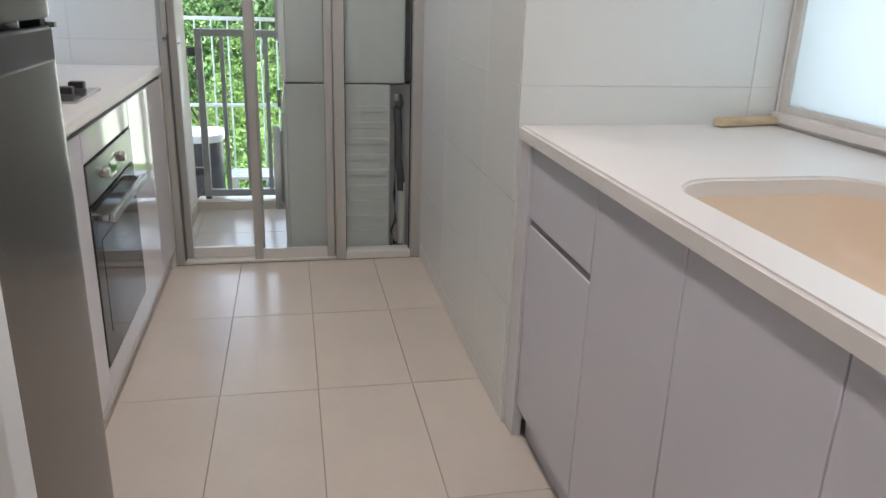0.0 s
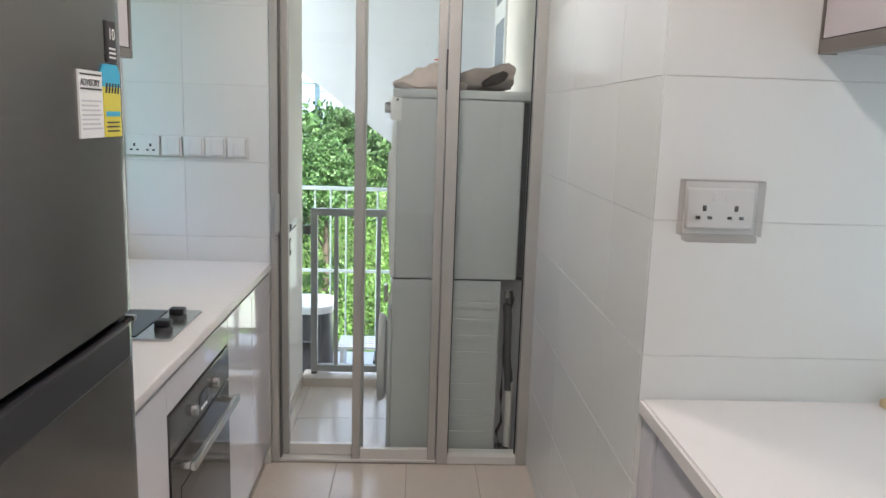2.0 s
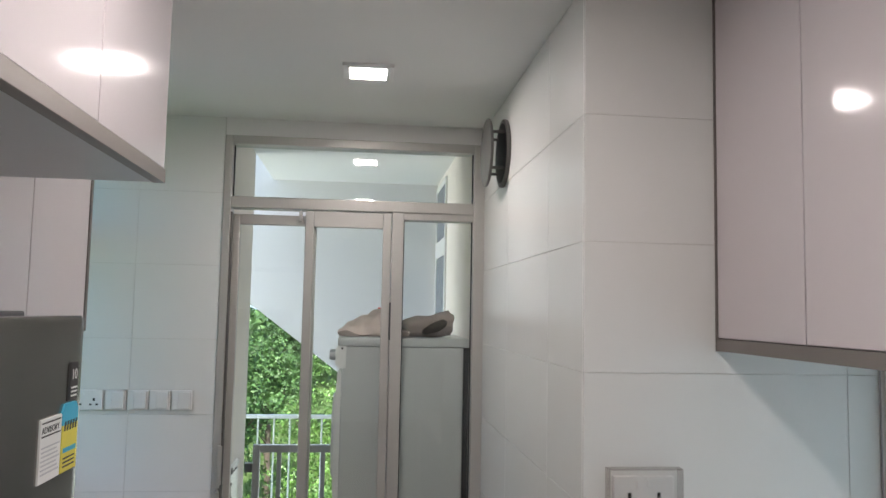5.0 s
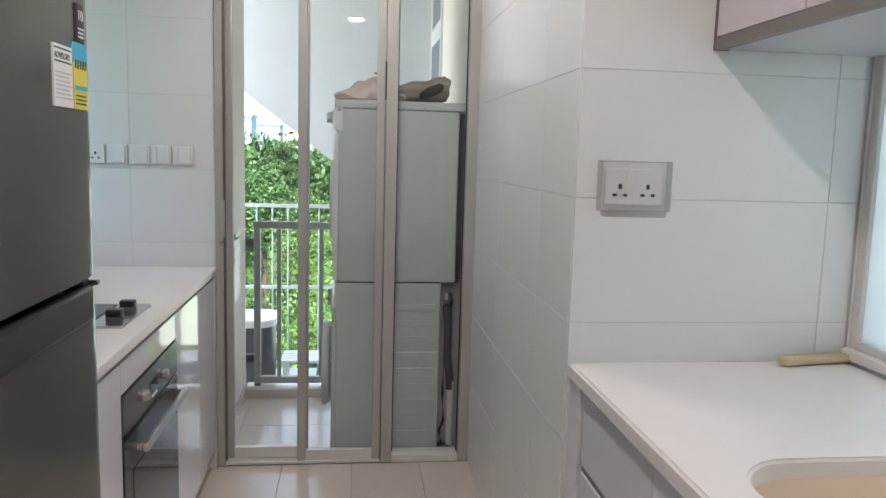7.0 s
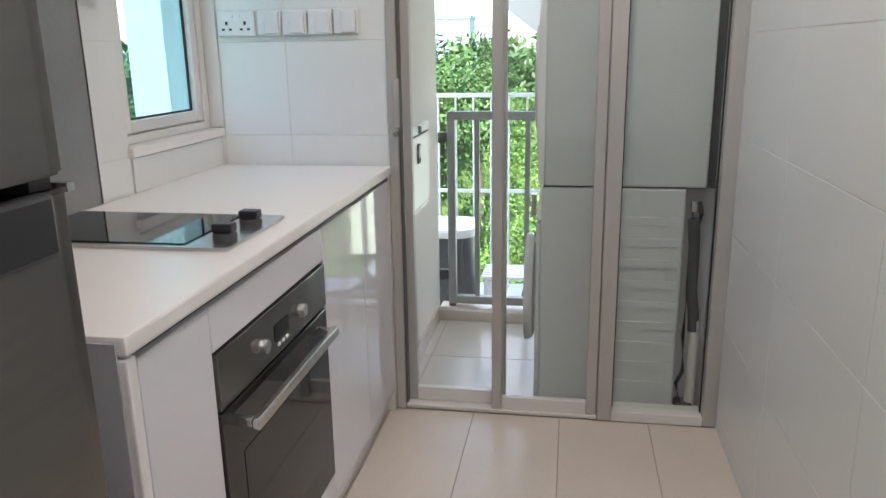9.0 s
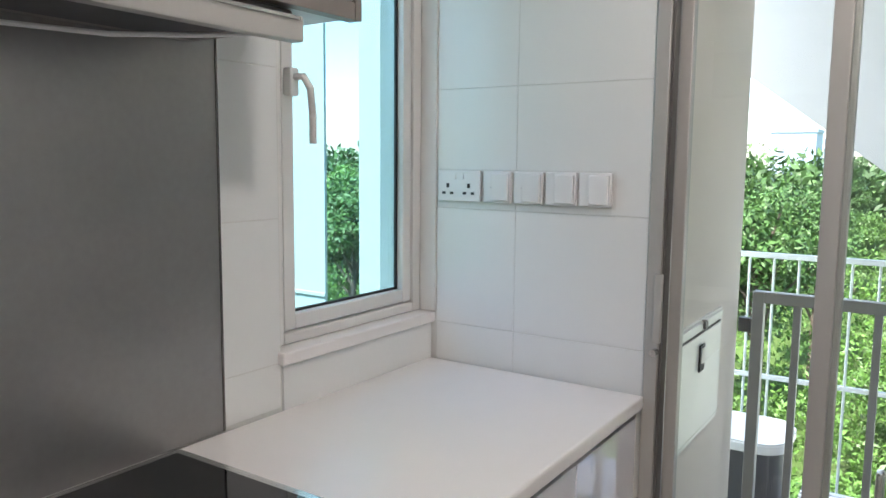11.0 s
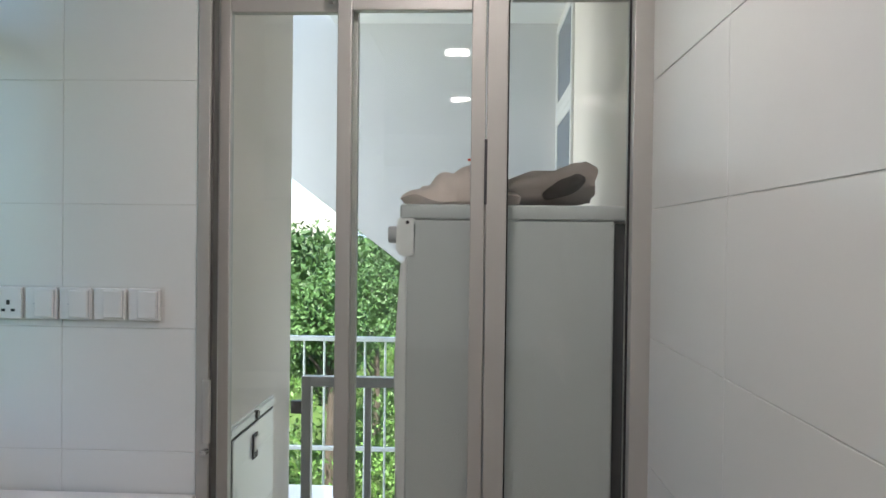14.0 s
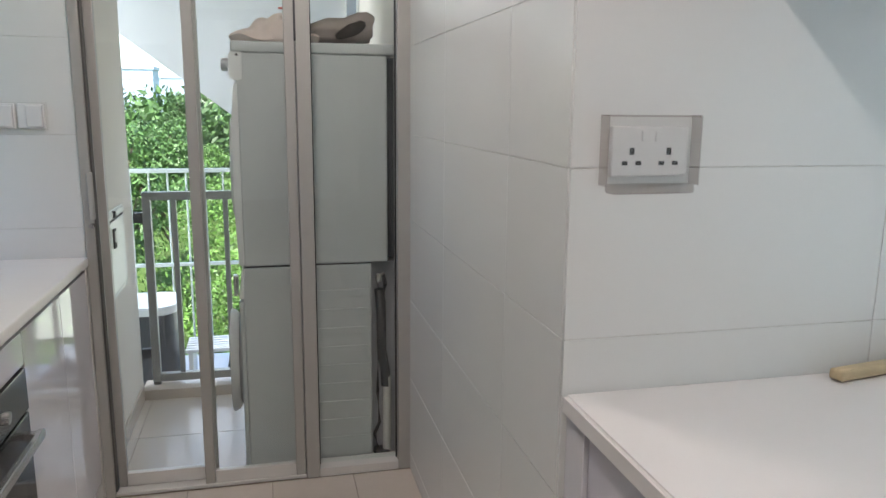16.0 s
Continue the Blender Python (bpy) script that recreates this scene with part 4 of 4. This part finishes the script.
part("dial", cyl((-0.064, 3.62, 1.545), (-0.036, 3.62, 1.545), 0.022, 0.025, 20, 0.002), M_UNDER, dry, "grey dial knob")
part("door", cyl((-0.050, 3.85, 1.16), (-0.034, 3.85, 1.16), 0.19, 0.2, 40, 0.004), M_PLASTIC, dry)
# dark block in the gap by the wall, in place of its shade
part("back_gap", box(0.529, MY0 + 0.04, 0.82, 0.574, MY1, 1.58, 0.004), M_DARK, dry, "dark block standing in for the shaded gap behind the dryer")

vac = thing("stick_vacuum", "dark grey stick cleaner standing beside the washing machine", "vacuum cleaner")
VX = 0.507
part("head", box(VX - 0.035, 3.556, BZ, VX + 0.025, 3.62, 0.03, 0.008), M_DARK, vac)
part("tube", cyl((VX + 0.015, 3.585, 0.02), (VX + 0.018, 3.585, 0.34), 0.017, seg=16), M_FRAMELIGHT, vac, "pale grey tube")
part("body", tube([(VX + 0.012, 3.585, 0.30), (VX + 0.010, 3.585, 0.36), (VX - 0.003, 3.585, 0.45), (VX - 0.004, 3.585, 0.6), (VX - 0.012, 3.585, 0.70)], 0.019), M_DARK, vac)
part("handle", tube([(VX - 0.012, 3.585, 0.68), (VX - 0.020, 3.585, 0.745), (VX + 0.004, 3.585, 0.758), (VX + 0.012, 3.585, 0.72), (VX + 0.006, 3.585, 0.64), (VX + 0.002, 3.585, 0.56)], 0.009), M_DARK, vac)
part("cable", tube([(VX - 0.02, 3.575, 0.03), (VX - 0.036, 3.575, 0.10), (VX - 0.015, 3.575, 0.15), (VX - 0.022, 3.575, 0.28), (VX - 0.018, 3.575, 0.5)], 0.007), M_BLACK, vac)
part("clip", box(VX - 0.026, 3.565, 0.73, VX - 0.006, 3.58, 0.765, 0.003), M_STEELH, vac)


def bag(name, label, x0, x1, y0, y1, z, h, mat, seed, tip, blunt=0.55):
    """A slack cloth bag: a pillow with folds."""
    bm = bmesh.new()
    nu, nv = 40, 26
    grid = {}
    for side in (1, -1):
        for i in range(nu + 1):
            for j in range(nv + 1):
                if side < 0 and (i in (0, nu) or j in (0, nv)):
                    grid[side, i, j] = grid[1, i, j]
                    continue
                u, v = i / nu, j / nv
                dome = (math.sin(math.pi * u) ** blunt) * (math.sin(math.pi * v) ** 0.6)
                lean = 1 - abs(u - tip) * 0.8
                fold = noise.noise(Vector((u * 5 + seed, v * 4, seed))) * 0.034 + abs(noise.noise(Vector((u * 9 + v * 5, v * 4 + seed, 1.0)))) * -0.03
                zz = z + 0.004 + (dome * h * lean + fold * dome if side > 0 else -0.003 * dome) + (0.035 * (1 - dome) * (0.4 + noise.noise(Vector((u * 4, v * 4, seed)))) if side > 0 else 0.0)
                wob = noise.noise_vector(Vector((u * 3, v * 3, seed))) * 0.03
                grid[side, i, j] = bm.verts.new((x0 + (x1 - x0) * u + wob.x, y0 + (y1 - y0) * v + wob.y, max(zz, z + 0.0012)))
        for i in range(nu):
            for j in range(nv):
                q = [grid[side, i, j], grid[side, i + 1, j], grid[side, i + 1, j + 1], grid[side, i, j + 1]]
                bm.faces.new(q if side > 0 else q[::-1])
    return tagged(part(name, bm, mat), label, "bag")


b1 = bag("cloth_bag", "crumpled cream cloth bag lying on the dryer", -0.03, 0.30, 3.62, 3.98, 1.625, 0.135, M_BAG, 3.1, 0.65)
part("red_mark", box(0.145, 3.69, 1.752, 0.185, 3.705, 1.758, 0.001), M_RED, b1)
bm = bmesh.new()
rings = []
path = [(0.232, 0.030, 0.034), (0.27, 0.042, 0.044), (0.32, 0.048, 0.048), (0.38, 0.052, 0.052), (0.43, 0.060, 0.058), (0.465, 0.066, 0.060), (0.482, 0.064, 0.054),
        (0.468, 0.063, 0.047), (0.43, 0.056, 0.042), (0.36, 0.050, 0.036)]
for k, (px, pz, pr) in enumerate(path):
    ring = []
    for a in range(28):
        ang = a * math.tau / 28
        d = pr * (1 - 0.35 * abs(noise.noise(Vector((px * 9 + 2 * math.cos(ang), 2.4 * math.sin(ang), 5)))) + 0.25 * noise.noise(Vector((px * 14, math.cos(ang) * 1.6, math.sin(ang) * 1.6 + 3))))
        ring.append(bm.verts.new((px + 0.012 * noise.noise(Vector((ang, k, 2))), 3.68 + 1.7 * d * math.cos(ang), max(1.6262, 1.625 + pz + d * math.sin(ang)))))
    rings.append(ring)
for p, q in zip(rings, rings[1:]):
    for a in range(28):
        bm.faces.new((p[a], p[(a + 1) % 28], q[(a + 1) % 28], q[a]))
bm.faces.new(rings[0][::-1]), bm.faces.new(rings[-1])
sack = tagged(part("cloth_sack", bm, M_BAGDARK), "crumpled brown-grey cloth sack with an open end, on the dryer", "bag")

# the mouth of the sack: its inner shade painted as a dark ellipsoid
bm = bmesh.new()
bmesh.ops.create_uvsphere(bm, u_segments=24, v_segments=12, radius=1.0)
for v in bm.verts:
    w = 1 + 0.3 * noise.noise(v.co * 1.7)
    v.co = Vector((0.062 * v.co.x * w, 0.018 * v.co.y, 0.021 * v.co.z * w))
moved(bm, Matrix.Translation((0.405, 3.592, 1.676)) @ pose(0, 0, 0, 0, -24, 0))
part("mouth", bm, M_SACKSHADE, sack, "dark ellipsoid painted as the shade in the sack's mouth")

# unseen block over kitchen and balcony, added to shade the slanted wall
setting("upper_storey", box(-1.4, YB - 0.1, H + 0.15, 1.6, 4.42, 5.0), M_OUTWALL, "unseen white block above the kitchen, added to keep the sun off", "wall")

# ---- outdoors ----
def height(x, y):
    d = math.hypot(x, y)
    rise = min(max((d - 8) / 30, 0), 1)
    return -7.5 + 4.5 * rise * rise * (3 - 2 * rise) + 0.5 * noise.noise(Vector((x * 0.08, y * 0.08, 0)))


bm = bmesh.new()
radii = [0.0, 4, 7, 10, 13, 16, 20, 25, 31, 38, 48, 62, 85, 130, 250, 600, 1500]
prev = None
for r in radii:
    ring = [bm.verts.new((r * math.cos(a * math.tau / 72), r * math.sin(a * math.tau / 72), height(r * math.cos(a * math.tau / 72), r * math.sin(a * math.tau / 72)))) for a in range(72)] if r else [bm.verts.new((0, 0, -7.5))]
    if prev:
        for k in range(72):
            j = (k + 1) % 72
            if len(prev) == 1:
                bm.faces.new((prev[0], ring[k], ring[j]))
            else:
                bm.faces.new((prev[k], ring[k], ring[j], prev[j]))
    prev = ring
setting("ground", bm, M_GROUND, "rough green grassy ground sloping up to the woods", "ground")

rng = np.random.RandomState(7)


def leaf_mesh(name, clumps, per, size, mat):
    """Leaves as folded blades scattered through clumps given as centre and radii."""
    verts, faces = [], []
    for c, rad in clumps:
        d = rng.normal(size=(per, 3))
        d /= np.linalg.norm(d, axis=1)[:, None]
        pos = np.array(c) + d * np.array(rad) * (0.55 + 0.5 * rng.rand(per, 1))
        for p, n in zip(pos, d):
            a = rng.normal(size=3) + np.array((0, 0, -0.5))
            a /= np.linalg.norm(a)
            b = np.cross(a, n + 0.6 * rng.normal(size=3))
            b /= np.linalg.norm(b) + 1e-6
            s = size * (0.6 + 0.8 * rng.rand())
            k = len(verts)
            verts += [tuple(p - a * s), tuple(p + b * s * 0.42), tuple(p + a * s), tuple(p - b * s * 0.42)]
            faces.append((k, k + 1, k + 2, k + 3))
    me = bpy.data.meshes.new(name)
    me.from_pydata(verts, [], faces)
    me.materials.append(mat)
    return me


def tree(h, spread, mat, label, bare=0.35, per=400, leaf=0.105):
    t = thing("tree", label, "tree", "trees beyond the balcony")
    bm = cyl((0, 0, -0.5), (0.1, 0.05, h * 0.8), 0.028 * h, 0.008 * h, 10)
    clumps = []
    for i in range(22):
        a, f = rng.rand() * math.tau, bare + (1 - bare) * rng.rand() ** 0.8
        reach = spread * (0.25 + 0.75 * rng.rand()) * (1.15 - 0.6 * f)
        end = (reach * math.cos(a), reach * math.sin(a), h * f)
        cyl((0.05, 0.02, h * max(f - 0.2, 0.1)), end, 0.009 * h, 0.003 * h, 6, bm=bm)
        s = spread * (0.26 + 0.2 * rng.rand())
        clumps.append((end, (s, s, s * 0.75)))
    part("trunk", bm, M_BARK, t)
    crown = new("crown", leaf_mesh("crown", clumps, per, leaf, mat))
    crown.parent = t
    return t


kinds = [tree(6.5, 2.4, M_LEAF, "broad green tree with a dense leafy crown"),
         tree(8.0, 2.2, M_LEAFDARK, "tall dark green tree with an open crown", 0.45),
         tree(5.0, 2.6, M_LEAF, "low spreading light green tree", 0.2),
         tree(9.0, 2.0, M_LEAFDARK, "tall slender dark tree with a visible trunk", 0.55)]
spots = []
for k, (dist, count) in enumerate(((15, 9), (20, 11), (26, 13), (33, 14), (42, 16))):
    for i in range(count):
        az = radians(52 + 92 * (i + 0.5 + 0.6 * (rng.rand() - 0.5)) / count)
        d = dist * (0.92 + 0.16 * rng.rand())
        spots.append((d * math.cos(az), d * math.sin(az), k))
first = {}
for n, (x, y, k) in enumerate(spots):
    which = (0, 2, 0, 1, 3, 1)[int(rng.randint(0, 6))] if k else (2, 0)[n % 2]
    s = (0.57, 0.67, 0.64, 0.60, 0.58)[k] * (0.85 + 0.3 * rng.rand())
    m = pose(x, y, height(x, y), 0, 0, rng.rand() * 360) @ Matrix.Scale(s, 4)
    if which not in first:
        first[which] = True
        kinds[which].matrix_basis = m
    else:
        c = copy_thing(kinds[which], m)
        c.scale = (s, s, s)
for w in range(4):
    if w not in first:
        kinds[w].matrix_basis = pose(-6 + 3 * w, 24, height(0, 24)) @ Matrix.Scale(0.8, 4)

# undergrowth and vines
clumps = []
for i in range(520):
    az, d = radians(46 + 98 * rng.rand()), 7.5 + 26 * rng.rand() ** 0.9
    x, y = d * math.cos(az), d * math.sin(az)
    s = (0.6 + 0.7 * rng.rand()) * (0.75 + d / 30)
    clumps.append(((x, y, height(x, y) + 0.45 * s), (s, s, s * 0.8)))
ug = new("undergrowth", leaf_mesh("undergrowth", clumps, 400, 0.078, M_LEAF))
tagged(ug, "dense bright green undergrowth and climbing leaves", "bushes", "", "stuff")
clumps = []
for i in range(150):
    az, d = radians(45 + 100 * rng.rand()), 44 + 22 * rng.rand()
    x, y = d * math.cos(az), d * math.sin(az)
    s = 2.2 + 1.8 * rng.rand()
    clumps.append(((x, y, height(x, y) + 1.7 + 1.5 * rng.rand()), (s, s, s * 0.8)))
tagged(new("far_woods", leaf_mesh("far_woods", clumps, 420, 0.28, M_LEAFDARK)), "dense dark green woods on the far rise", "woods", "", "stuff")


def far_block(name, x, y, w, d, h, label, floors):
    t = thing(name, label, "building", "far buildings")
    z0 = height(x, y) - 1
    part("wall", box(x - w / 2, y, z0, x + w / 2, y + d, z0 + h), M_BLOCK, t)
    part("roof", box(x - w / 2 - 0.4, y - 0.4, z0 + h, x + w / 2 + 0.4, y + d + 0.4, z0 + h + 1.0), M_BLOCK, t)
    for f in range(floors):
        for c in range(5):
            wx = x - w / 2 + w * (c + 0.5) / 5
            wz = z0 + h * (f + 0.35) / floors
            part("window", box(wx - w * 0.07, y - 0.12, wz, wx + w * 0.07, y + 0.02, wz + h * 0.4 / floors), M_HAZEGLASS, t)


far_block("apartment_block", -40, 255, 13, 14, 15.5, "pale blue-grey apartment block far beyond the woods", 8)
far_block("apartment_block", -33, 300, 9, 14, 14, "pale blue-grey tower far beyond the woods", 8)

# the neighbouring facade outside the left window
nb = thing("neighbour_building", "pale rendered wall of the neighbouring building outside the window", "building")
part("wall", box(-6.5, 4.6, -7.5, -2.565, 4.616, 7.0), M_BLOCKPALE, nb)
part("string_course", box(-6.5, 4.588, 0.735, -2.56, 4.602, 0.755, 0.003), M_BLOCKPALE, nb)
setting("outer_fin", box(-1.598, 3.72, -7.5, -1.27, 3.95, 6.2), M_BLOCKPALE, "pale rendered fin of the outer wall beside the window", "wall")
nh = thing("neighbour_house", "low house with a red roof among the trees", "house")
part("wall", box(-23.4, 24, -6, -20.4, 26, -1.3), M_BLOCKPALE, nh)
part("roof", prism([(-23.8, -1.3), (-20.0, -1.3), (-20.6, -0.4), (-23.2, -0.4)], "y", 23.5, 26.5), M_ROOF, nh)
# facade opposite the sink window
fo = thing("opposite_facade", "pale rendered facade outside the sink window", "building")
part("wall", box(3.2, -3.5, -7.5, 3.5, 4.4, 6.0), M_BLOCKPALE, fo)


# ---- tiles ----
def tile_set(parent, name, mat, cells, thick, axis, face, gap=0.0009, bevel=0.0008):
    """Tiles of a wall or floor: alike sizes share one mesh."""
    shared = {}
    for u0, v0, u1, v1 in cells:
        w, h = round(u1 - u0, 4), round(v1 - v0, 4)
        if (w, h) not in shared:
            a, b = w / 2 - gap, h / 2 - gap
            ext = {"z": (a, b, thick / 2), "y": (a, thick / 2, b), "x": (thick / 2, a, b)}[axis]
            shared[w, h] = mesh_of(name, box(-ext[0], -ext[1], -ext[2], ext[0], ext[1], ext[2], bevel, 1), mat, False)
        ob = new(name, shared[w, h])
        u, v = (u0 + u1) / 2, (v0 + v1) / 2
        ob.location = {"z": (u, v, face), "y": (u, face, v), "x": (face, u, v)}[axis]
        ob.parent = parent


def cuts(lo, hi, start, step):
    c = [lo]
    k = start - step * math.ceil((start - lo) / step)
    while k < hi - 0.02:
        if k > lo + 0.02:
            c.append(k)
        k += step
    return c + [hi]


def cells(us, vs):
    return [(a, c, b, d) for a, b in zip(us, us[1:]) for c, d in zip(vs, vs[1:])]


ZS = cuts(0, H, 0.994, 0.3088)
tile_set(wall_east_far, "tile", M_TILE, cells(cuts(YR - 0.0005, YP - 0.013, 2.305, 0.602), ZS), 0.01, "x", XR + 0.001)
tile_set(wall_alcove, "tile", M_TILE, cells([XR - 0.004, 1.252, XW - 0.002], ZS), 0.01, "y", YR - 0.0065)
tile_set(wall_north, "tile", M_TILE, cells(cuts(XL + 0.016, -0.524, -0.866, 0.602), ZS), 0.01, "y", YP + 0.001)
wall_west = bpy.data.objects["wall_west"]
tile_set(wall_west, "tile", M_TILE, cells([1.9, 2.39, WY0 - 0.001], [TOP + 0.002] + [z for z in ZS if z > 0.9]), 0.01, "x", XL - 0.0105)
tile_set(wall_west, "tile", M_TILE, cells([WY0, YP - 0.002], [0.6, WZ0 - 0.032]), 0.01, "x", XL - 0.004)
FXS, FYS = cuts(-1.12, XW, -0.241, 0.3045), cuts(YB, YP - 0.013, 2.228, 0.604)
tile_set(floor, "tile", M_FLOOR, cells(FXS, FYS), 0.01, "z", -0.005, 0.0015)
tile_set(bpy.data.objects["floor_balcony"], "tile", M_FLOOR, cells(cuts(BX0, BX1, -0.2, 0.302), cuts(YP + 0.08, 4.468, 4.02, 0.602)), 0.01, "z", BZ - 0.005, 0.0015)
